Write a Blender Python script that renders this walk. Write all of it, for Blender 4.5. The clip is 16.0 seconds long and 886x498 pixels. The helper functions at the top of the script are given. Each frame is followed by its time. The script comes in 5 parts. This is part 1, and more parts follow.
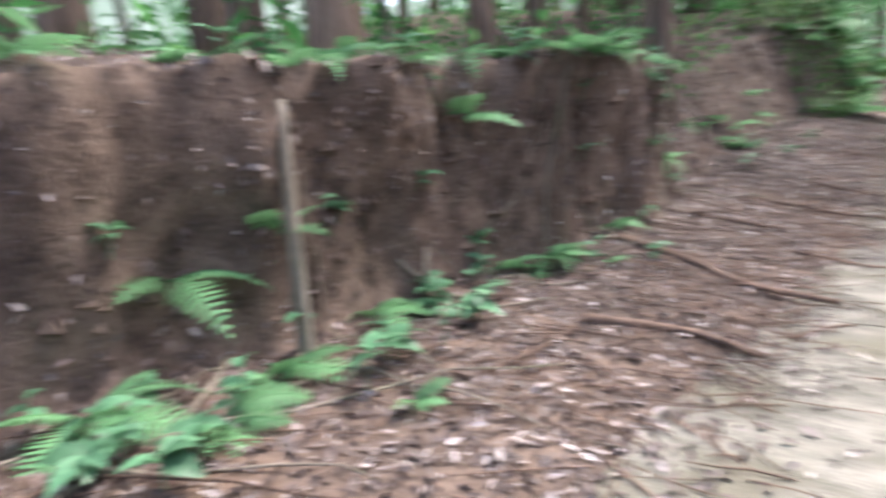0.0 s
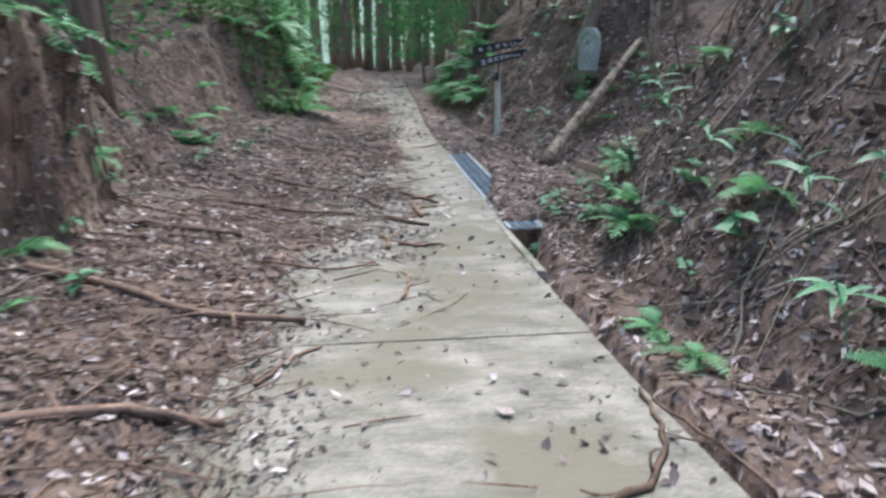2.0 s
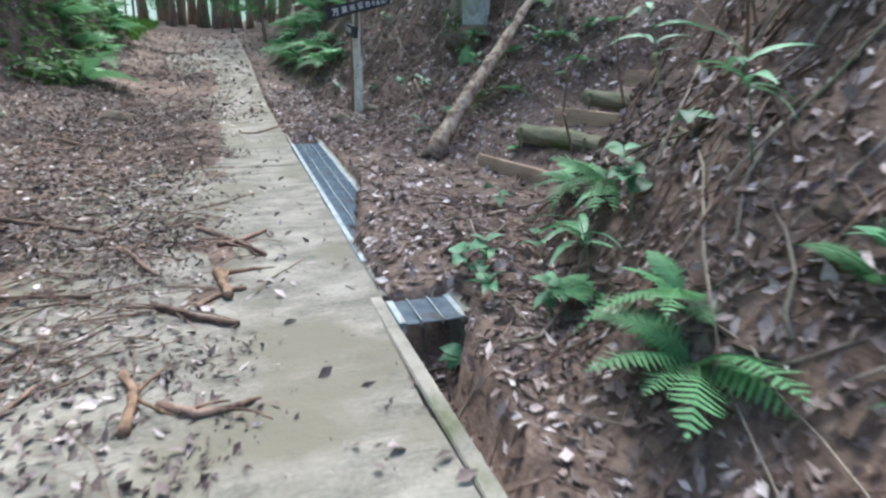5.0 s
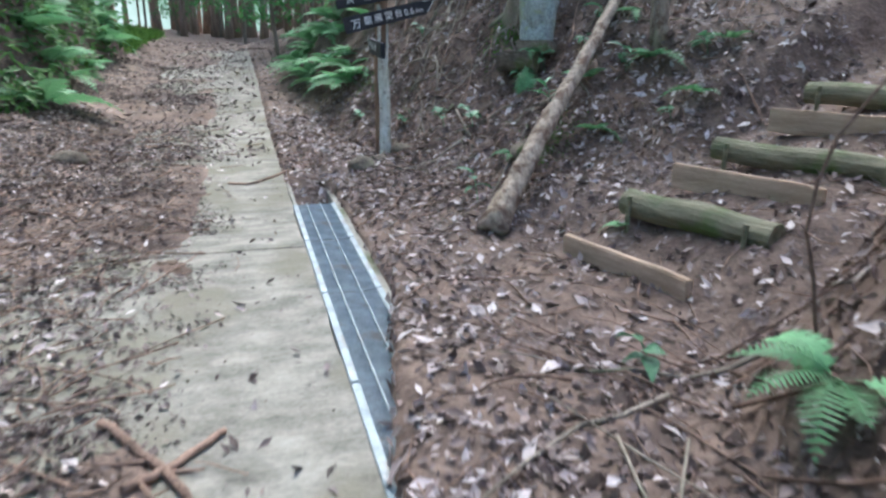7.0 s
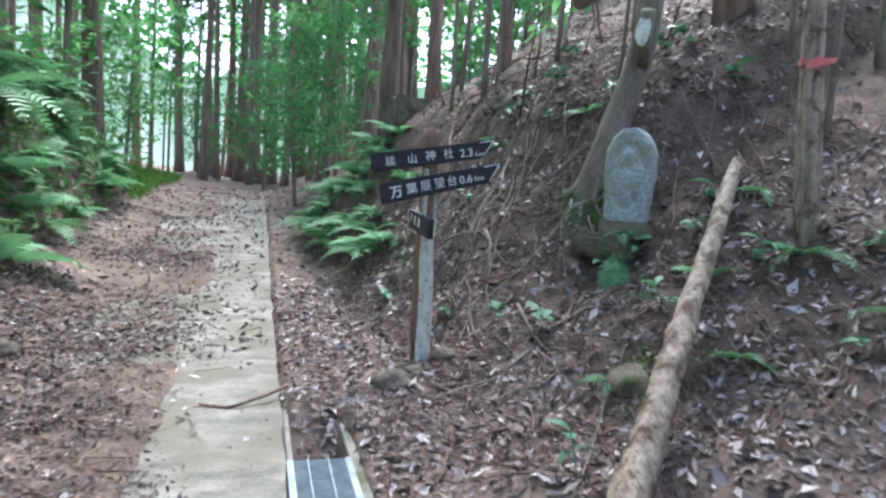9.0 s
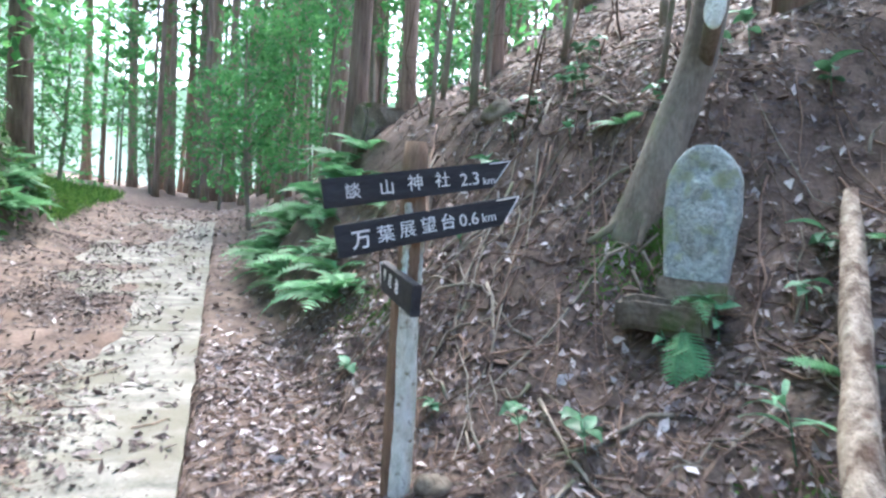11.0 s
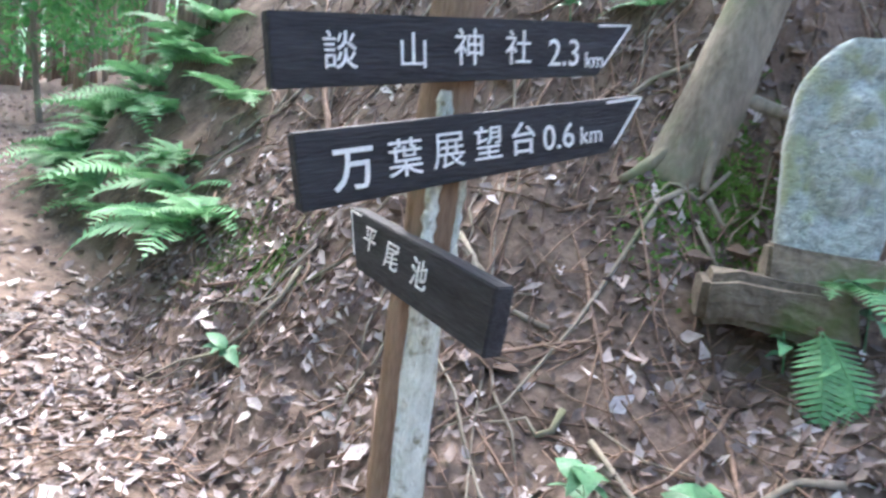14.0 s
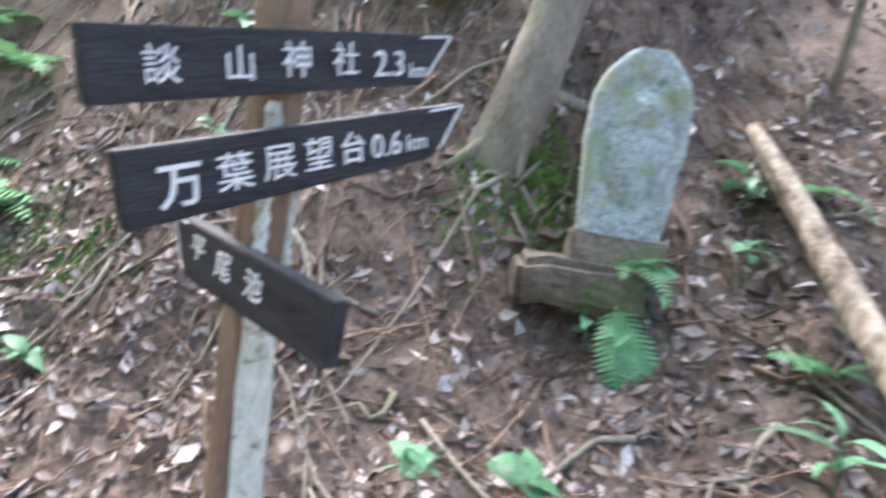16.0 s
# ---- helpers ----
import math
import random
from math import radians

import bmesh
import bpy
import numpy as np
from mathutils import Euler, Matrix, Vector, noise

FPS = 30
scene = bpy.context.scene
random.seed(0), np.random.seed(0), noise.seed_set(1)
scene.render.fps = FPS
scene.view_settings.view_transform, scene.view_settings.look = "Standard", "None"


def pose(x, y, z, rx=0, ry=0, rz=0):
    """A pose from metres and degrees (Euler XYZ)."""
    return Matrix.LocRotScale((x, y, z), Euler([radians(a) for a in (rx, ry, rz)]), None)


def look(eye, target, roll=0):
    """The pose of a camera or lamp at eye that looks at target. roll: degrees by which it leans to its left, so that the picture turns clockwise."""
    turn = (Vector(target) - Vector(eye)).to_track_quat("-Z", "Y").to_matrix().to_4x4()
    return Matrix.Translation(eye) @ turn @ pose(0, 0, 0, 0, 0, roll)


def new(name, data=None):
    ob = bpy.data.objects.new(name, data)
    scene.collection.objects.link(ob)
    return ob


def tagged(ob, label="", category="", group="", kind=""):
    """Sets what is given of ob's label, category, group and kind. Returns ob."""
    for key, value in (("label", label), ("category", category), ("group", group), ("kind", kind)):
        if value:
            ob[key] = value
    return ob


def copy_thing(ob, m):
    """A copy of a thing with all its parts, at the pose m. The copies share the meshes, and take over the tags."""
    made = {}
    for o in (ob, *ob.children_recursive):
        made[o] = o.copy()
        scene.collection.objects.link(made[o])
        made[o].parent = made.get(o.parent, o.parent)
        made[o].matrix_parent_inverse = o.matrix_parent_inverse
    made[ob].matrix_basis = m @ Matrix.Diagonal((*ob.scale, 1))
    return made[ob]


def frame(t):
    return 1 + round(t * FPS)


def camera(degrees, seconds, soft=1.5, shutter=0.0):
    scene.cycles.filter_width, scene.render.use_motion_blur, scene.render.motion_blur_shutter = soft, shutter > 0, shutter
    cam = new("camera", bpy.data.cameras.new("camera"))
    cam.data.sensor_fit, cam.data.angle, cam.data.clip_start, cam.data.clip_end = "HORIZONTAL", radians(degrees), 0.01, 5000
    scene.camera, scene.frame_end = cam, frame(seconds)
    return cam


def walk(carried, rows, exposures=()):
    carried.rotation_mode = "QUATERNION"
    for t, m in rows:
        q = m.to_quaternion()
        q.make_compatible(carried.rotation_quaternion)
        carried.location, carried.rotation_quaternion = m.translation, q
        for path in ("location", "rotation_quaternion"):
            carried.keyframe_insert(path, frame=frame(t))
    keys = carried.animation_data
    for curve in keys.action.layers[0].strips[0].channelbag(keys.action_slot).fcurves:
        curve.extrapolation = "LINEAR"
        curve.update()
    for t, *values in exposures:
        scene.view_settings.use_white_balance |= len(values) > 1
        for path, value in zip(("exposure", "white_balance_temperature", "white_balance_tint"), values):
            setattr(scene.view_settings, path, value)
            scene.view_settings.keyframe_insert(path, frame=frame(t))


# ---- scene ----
cam = camera(67.1, 16.0, soft=2.5, shutter=0.5)
PATH = [
    (0.0, (0.06, 0.224, 1.243), (-1.124, 1.774, 0.804), -4.8),
    (0.5, (0.128, 0.294, 1.23), (-0.31, 2.184, 0.745), -2.1),
    (1.0, (0.083, 0.595, 1.16), (0.005, 2.53, 0.663), -2.5),
    (1.5, (0.041, 0.958, 1.127), (0.078, 2.889, 0.609), -4.1),
    (2.0, (-0.009, 1.391, 1.115), (0.197, 3.311, 0.595), -0.3),
    (2.5, (0.096, 1.843, 1.173), (0.454, 3.736, 0.634), 0.2),
    (3.0, (-0.017, 2.369, 1.142), (0.307, 4.28, 0.651), -0.3),
    (3.5, (0.147, 2.848, 1.124), (0.634, 4.719, 0.613), 0.9),
    (5.8, (0.712, 5.3, 0.989), (1.305, 7.088, 0.316), 0.4),
    (6.0, (0.765, 5.526, 1.027), (1.355, 7.312, 0.347), 0.4),
    (6.5, (0.776, 6.079, 1.043), (1.283, 7.911, 0.424), -0.5),
    (7.0, (0.865, 6.567, 1.1), (1.411, 8.394, 0.497), 0.3),
    (7.5, (0.951, 7.079, 1.126), (1.499, 8.925, 0.586), -0.2),
    (8.0, (0.907, 7.593, 1.175), (1.444, 9.457, 0.685), 1.6),
    (8.5, (1.047, 8.058, 1.242), (1.57, 9.946, 0.84), 2.4),
    (9.0, (1.025, 8.478, 1.261), (1.563, 10.396, 1.081), 3.0),
    (9.2, (1.025, 8.653, 1.28), (1.59, 10.562, 1.088), 3.2),
    (11.3, (1.394, 10.367, 1.39), (2.04, 12.257, 1.297), 3.4),
    (11.5, (1.389, 10.492, 1.361), (2.066, 12.373, 1.291), 3.4),
    (12.0, (1.322, 10.854, 1.392), (2.228, 12.637, 1.367), 4.4),
    (12.5, (1.426, 11.137, 1.409), (2.473, 12.84, 1.368), 4.7),
    (13.0, (1.433, 11.35, 1.406), (2.576, 12.99, 1.35), 5.5),
    (13.5, (1.326, 11.669, 1.388), (2.493, 13.284, 1.215), 6.6),
    (14.0, (1.399, 11.965, 1.305), (2.503, 13.599, 0.972), 7.6),
    (14.5, (1.403, 12.189, 1.307), (2.532, 13.788, 0.893), 8.0),
    (15.0, (1.355, 12.322, 1.317), (2.651, 13.773, 0.851), 10.0),
    (15.5, (1.321, 12.264, 1.355), (2.707, 13.617, 0.861), 10.7),
    (16.0, (1.347, 11.953, 1.406), (2.843, 13.23, 1.043), 8.8),
]
walk(cam, [(t, look(eye, target, roll)) for t, eye, target, roll in PATH],
     exposures=[(0.0, 2.4, 6100, 16), (1.0, 2.1, 5900, 14), (2.0, 2.08, 5650, 11), (6.0, 2.3, 5600, 9), (8.0, 2.35, 5500, 10), (9.0, 2.55, 5500, 10), (12.0, 3.22, 5600, 13), (14.0, 3.4, 5800, 14), (16.0, 3.5, 5850, 15)])

# world: a pale hazy sky above the wood, and a broad soft sun
world = bpy.data.worlds.new("sky")
scene.world = world
world.use_nodes = True
sky = world.node_tree.nodes.new("ShaderNodeTexSky")
sky.sky_type, sky.sun_disc = "NISHITA", False
sky.sun_elevation, sky.sun_rotation = radians(58), radians(20)
sky.air_density, sky.dust_density, sky.ozone_density = 1.0, 5.0, 0.6
back = world.node_tree.nodes["Background"]
back.inputs["Strength"].default_value = 0.15
world.node_tree.links.new(sky.outputs["Color"], back.inputs["Color"])
sun = new("sun", bpy.data.lights.new("sun", "SUN"))
sun.data.energy, sun.data.angle, sun.data.color = 1.2, radians(25), (1.0, 0.96, 0.88)
sun.matrix_world = look((0, 0, 0), (-math.sin(radians(20)) * math.cos(radians(58)), -math.cos(radians(20)) * math.cos(radians(58)), -math.sin(radians(58))))

rng = np.random.default_rng(7)


# ---- materials ----
def material(name, dark, light, scale=4.0, rough=0.85, bump=0.3, fine=60.0, through_light=0.0, per_object=0.0, stretch=(1, 1, 1), third=None, patch=1.2, patch_at=0.55, metallic=0.0, brushed=0.0):
    """Two-colour noise with a fine grain and relief; third: a colour of large patches."""
    m = bpy.data.materials.new(name)
    m.use_nodes = True
    nt = m.node_tree
    n, l = nt.nodes, nt.links
    shader = n["Principled BSDF"]
    shader.inputs["Roughness"].default_value = rough
    shader.inputs["Metallic"].default_value = metallic
    shader.inputs["Specular IOR Level"].default_value = 0.25
    geo = n.new("ShaderNodeTexCoord")
    mapping = n.new("ShaderNodeMapping")
    mapping.inputs["Scale"].default_value = stretch
    l.new(geo.outputs["Object"], mapping.inputs["Vector"])
    big, small = n.new("ShaderNodeTexNoise"), n.new("ShaderNodeTexNoise")
    big.inputs["Scale"].default_value, big.inputs["Detail"].default_value = scale, 6
    small.inputs["Scale"].default_value, small.inputs["Detail"].default_value = fine, 4
    for k in (big, small):
        l.new(mapping.outputs["Vector"], k.inputs["Vector"])
    add = n.new("ShaderNodeMath")
    add.operation = "MULTIPLY_ADD"
    l.new(small.outputs["Fac"], add.inputs[0])
    add.inputs[1].default_value = 0.5
    l.new(big.outputs["Fac"], add.inputs[2])
    if brushed:
        # broom lines across the way
        lines, wide = n.new("ShaderNodeTexNoise"), n.new("ShaderNodeMapping")
        wide.inputs["Scale"].default_value = (9.0, 75.0, 5.0)
        lines.inputs["Scale"].default_value, lines.inputs["Detail"].default_value = 1.0, 3
        l.new(geo.outputs["Object"], wide.inputs["Vector"])
        l.new(wide.outputs["Vector"], lines.inputs["Vector"])
        more, mid = n.new("ShaderNodeMath"), n.new("ShaderNodeMath")
        mid.operation, more.operation = "SUBTRACT", "MULTIPLY_ADD"
        l.new(lines.outputs["Fac"], mid.inputs[0])
        mid.inputs[1].default_value = 0.5
        l.new(mid.outputs[0], more.inputs[0])
        more.inputs[1].default_value = brushed
        l.new(add.outputs[0], more.inputs[2])
        add = more
    ramp = n.new("ShaderNodeValToRGB")
    ramp.color_ramp.elements[0].position, ramp.color_ramp.elements[1].position = 0.52, 0.98
    ramp.color_ramp.elements[0].color, ramp.color_ramp.elements[1].color = (*dark, 1), (*light, 1)
    l.new(add.outputs[0], ramp.inputs["Fac"])
    out = ramp.outputs["Color"]
    if third:
        p = n.new("ShaderNodeTexNoise")
        p.inputs["Scale"].default_value, p.inputs["Detail"].default_value = patch, 8
        l.new(geo.outputs["Object"], p.inputs["Vector"])
        pr = n.new("ShaderNodeValToRGB")
        pr.color_ramp.elements[0].position, pr.color_ramp.elements[1].position = patch_at, patch_at + 0.12
        l.new(p.outputs["Fac"], pr.inputs["Fac"])
        mix = n.new("ShaderNodeMix")
        mix.data_type = "RGBA"
        l.new(pr.outputs["Color"], mix.inputs["Factor"])
        l.new(out, mix.inputs["A"])
        mix.inputs["B"].default_value = (*third, 1)
        out = mix.outputs["Result"]
    if per_object:
        info = n.new("ShaderNodeObjectInfo")
        rr = n.new("ShaderNodeMapRange")
        rr.inputs["To Min"].default_value, rr.inputs["To Max"].default_value = 1 - per_object, 1 + per_object
        l.new(info.outputs["Random"], rr.inputs["Value"])
        hsv = n.new("ShaderNodeHueSaturation")
        l.new(rr.outputs["Result"], hsv.inputs["Value"])
        l.new(out, hsv.inputs["Color"])
        out = hsv.outputs["Color"]
    l.new(out, shader.inputs["Base Color"])
    b = n.new("ShaderNodeBump")
    b.inputs["Strength"].default_value, b.inputs["Distance"].default_value = bump, 0.02
    l.new(add.outputs[0], b.inputs["Height"])
    l.new(b.outputs["Normal"], shader.inputs["Normal"])
    if through_light:
        tr = n.new("ShaderNodeBsdfTranslucent")
        l.new(out, tr.inputs["Color"])
        ms = n.new("ShaderNodeMixShader")
        ms.inputs[0].default_value = through_light
        l.new(shader.outputs[0], ms.inputs[1])
        l.new(tr.outputs[0], ms.inputs[2])
        l.new(ms.outputs[0], n["Material Output"].inputs["Surface"])
    return m


def island_leaf(name, colours, rough=0.6, through_light=0.25):
    """Leaves of one mesh, each with a colour of its own."""
    m = bpy.data.materials.new(name)
    m.use_nodes = True
    n, l = m.node_tree.nodes, m.node_tree.links
    shader = n["Principled BSDF"]
    shader.inputs["Roughness"].default_value = rough
    shader.inputs["Specular IOR Level"].default_value = 0.3
    geo = n.new("ShaderNodeNewGeometry")
    ramp = n.new("ShaderNodeValToRGB")
    e = ramp.color_ramp.elements
    while len(e) < len(colours):
        e.new(0.5)
    for i, c in enumerate(colours):
        e[i].position, e[i].color = i / (len(colours) - 1), (*c, 1)
    l.new(geo.outputs["Random Per Island"], ramp.inputs["Fac"])
    co = n.new("ShaderNodeTexCoord")
    spots = n.new("ShaderNodeTexNoise")
    spots.inputs["Scale"].default_value = 45.0
    l.new(co.outputs["Object"], spots.inputs["Vector"])
    mr = n.new("ShaderNodeMapRange")
    mr.inputs["To Min"].default_value, mr.inputs["To Max"].default_value = 0.55, 1.45
    l.new(spots.outputs["Fac"], mr.inputs["Value"])
    hsv = n.new("ShaderNodeHueSaturation")
    l.new(mr.outputs["Result"], hsv.inputs["Value"])
    l.new(ramp.outputs["Color"], hsv.inputs["Color"])
    l.new(hsv.outputs["Color"], shader.inputs["Base Color"])
    tr = n.new("ShaderNodeBsdfTranslucent")
    l.new(hsv.outputs["Color"], tr.inputs["Color"])
    ms = n.new("ShaderNodeMixShader")
    ms.inputs[0].default_value = through_light
    l.new(shader.outputs[0], ms.inputs[1])
    l.new(tr.outputs[0], ms.inputs[2])
    l.new(ms.outputs[0], n["Material Output"].inputs["Surface"])
    return m


SOIL = material("soil", (0.05, 0.035, 0.028), (0.21, 0.152, 0.117), scale=5.0, bump=1.0, fine=34, third=(0.125, 0.085, 0.06), patch=1.3, patch_at=0.58)
CONCRETE = material("worn_concrete", (0.115, 0.11, 0.088), (0.31, 0.295, 0.248), scale=4.5, bump=0.6, fine=48, stretch=(0.8, 1.5, 1), third=(0.165, 0.155, 0.115), patch=1.6, patch_at=0.48, brushed=0.26)
GUTTER = material("gutter_concrete", (0.14, 0.135, 0.11), (0.36, 0.34, 0.29), scale=5, bump=0.4, fine=110, third=(0.1, 0.11, 0.06), patch=2.5)
STEEL = material("galvanised_steel", (0.17, 0.2, 0.21), (0.36, 0.42, 0.44), scale=8, rough=0.6, bump=0.1, fine=120, third=(0.22, 0.2, 0.17), patch=5, metallic=0.35)
BARK = material("cedar_bark", (0.11, 0.075, 0.058), (0.36, 0.265, 0.21), scale=3, bump=1.0, fine=26, stretch=(5, 5, 0.5), per_object=0.3, third=(0.2, 0.2, 0.16), patch=1.5, patch_at=0.6)
SMOOTH_BARK = material("smooth_bark", (0.12, 0.1, 0.075), (0.33, 0.29, 0.23), scale=4, bump=0.5, fine=50, stretch=(1, 1, 0.4), third=(0.14, 0.15, 0.09), patch=3)
DEAD_WOOD = material("dead_wood", (0.15, 0.11, 0.08), (0.5, 0.42, 0.32), scale=6, bump=1.0, fine=30, stretch=(3, 3, 1), third=(0.12, 0.078, 0.052), patch=8, patch_at=0.52)
STICK = material("dark_stick", (0.06, 0.04, 0.03), (0.25, 0.17, 0.125), scale=6, bump=0.7, fine=60, per_object=0.4)
PALE_WOOD = material("peeled_wood", (0.46, 0.48, 0.38), (0.84, 0.86, 0.78), scale=9, bump=1.0, fine=60, stretch=(2, 2, 1), third=(0.25, 0.23, 0.15), patch=22, patch_at=0.58)
BROWN_WOOD = material("bark_strip", (0.12, 0.075, 0.045), (0.33, 0.225, 0.15), scale=5, bump=0.6, fine=50, stretch=(4, 4, 0.5))
FRESH_WOOD = material("split_wood", (0.42, 0.26, 0.14), (0.68, 0.48, 0.3), scale=4, bump=0.5, fine=50, stretch=(0.6, 5, 5))
STEP_WOOD = material("mossy_step_log", (0.1, 0.105, 0.06), (0.29, 0.27, 0.18), scale=5, bump=0.7, fine=60, stretch=(4, 0.7, 4), third=(0.1, 0.15, 0.05), patch=3, patch_at=0.5)
STEP_BOARD = material("step_board", (0.3, 0.22, 0.15), (0.56, 0.43, 0.31), scale=4, bump=0.5, fine=50, stretch=(4, 0.5, 4))
BOARD = material("dark_stained_board", (0.018, 0.018, 0.02), (0.05, 0.05, 0.055), scale=5, bump=0.5, fine=40, rough=0.6, stretch=(0.5, 4, 4))
PAINT = material("white_paint", (0.68, 0.68, 0.66), (0.85, 0.85, 0.83), scale=20, bump=0.2, fine=90)
GRANITE = material("weathered_granite", (0.23, 0.26, 0.245), (0.55, 0.61, 0.58), scale=36, bump=1.0, fine=130, third=(0.33, 0.37, 0.25), patch=9, patch_at=0.53)
ROCK = material("mossy_rock", (0.085, 0.07, 0.052), (0.25, 0.21, 0.16), scale=5, bump=0.8, fine=40, per_object=0.25, third=(0.1, 0.13, 0.045), patch=4, patch_at=0.55)
MOSS = material("moss", (0.04, 0.085, 0.015), (0.12, 0.22, 0.045), scale=12, bump=1.0, fine=90)
RED = material("red_ribbon", (0.5, 0.1, 0.09), (0.68, 0.24, 0.21), scale=9, bump=0.1)
FERN = material("fern_green", (0.075, 0.19, 0.085), (0.2, 0.42, 0.19), scale=6, rough=0.5, bump=0.1, through_light=0.3, per_object=0.35)
BROAD = material("broad_leaf", (0.06, 0.16, 0.08), (0.17, 0.36, 0.19), scale=6, rough=0.4, bump=0.1, through_light=0.25, per_object=0.35)
LITTER = island_leaf("fallen_leaves", [(0.05, 0.036, 0.032), (0.12, 0.085, 0.075), (0.19, 0.145, 0.125), (0.1, 0.07, 0.06), (0.3, 0.245, 0.225), (0.15, 0.105, 0.09), (0.24, 0.185, 0.165), (0.13, 0.095, 0.08), (0.48, 0.42, 0.4)], rough=0.55, through_light=0.05)
WET_LITTER = island_leaf("wet_leaves", [(0.05, 0.036, 0.032), (0.09, 0.065, 0.056), (0.13, 0.097, 0.086), (0.07, 0.05, 0.043), (0.22, 0.18, 0.168), (0.1, 0.074, 0.066), (0.17, 0.133, 0.122), (0.42, 0.37, 0.355)], rough=0.5, through_light=0.05)
PALE_LITTER = island_leaf("pale_dry_leaves", [(0.34, 0.28, 0.265), (0.46, 0.4, 0.385), (0.56, 0.51, 0.49), (0.4, 0.33, 0.29)], rough=0.5, through_light=0.05)
MULCH = island_leaf("leaf_mulch", [(0.04, 0.028, 0.024), (0.08, 0.057, 0.05), (0.055, 0.04, 0.034), (0.11, 0.08, 0.068)], rough=0.6, through_light=0.03)
CROWN = island_leaf("cedar_foliage", [(0.03, 0.08, 0.02), (0.07, 0.16, 0.035), (0.1, 0.2, 0.05)], through_light=0.35)
BRIGHT = island_leaf("maple_foliage", [(0.05, 0.17, 0.05), (0.1, 0.29, 0.085), (0.16, 0.36, 0.12), (0.07, 0.22, 0.08)], through_light=0.5)
GRASS = island_leaf("grass_blades", [(0.03, 0.09, 0.015), (0.09, 0.2, 0.035), (0.17, 0.3, 0.06)], through_light=0.4)


# ---- the lie of the land ----
def hashed(ix, iy, seed):
    v = np.sin(ix * 127.1 + iy * 311.7 + seed * 74.7) * 43758.5453
    return v - np.floor(v)


def value_noise(x, y, seed=0):
    ix, iy = np.floor(x), np.floor(y)
    fx, fy = x - ix, y - iy
    fx, fy = fx * fx * (3 - 2 * fx), fy * fy * (3 - 2 * fy)
    a, b = hashed(ix, iy, seed), hashed(ix + 1, iy, seed)
    c, d = hashed(ix, iy + 1, seed), hashed(ix + 1, iy + 1, seed)
    return (a * (1 - fx) + b * fx) * (1 - fy) + (c * (1 - fx) + d * fx) * fy - 0.5


def rough_noise(x, y, scale, seed, octaves=4):
    return sum(value_noise(x * scale * 2**k, y * scale * 2**k, seed + k) / 2**k for k in range(octaves))


def step(a, b, v):
    t = np.clip((v - a) / (b - a), 0, 1)
    return t * t * (3 - 2 * t)


def road_height(y):
    return np.interp(y, [-6, 0, 2.7, 4.6, 7.3, 10, 12, 15.7, 17.3, 18.7, 21.5, 25.5, 30, 45, 90], [0.1, -0.04, -0.16, -0.26, -0.28, -0.23, -0.19, -0.1, 0.06, 0.23, 0.45, 0.68, 0.88, 1.1, 1.5])


STEP_Y0, STEP_Y1 = 8.7, 10.75


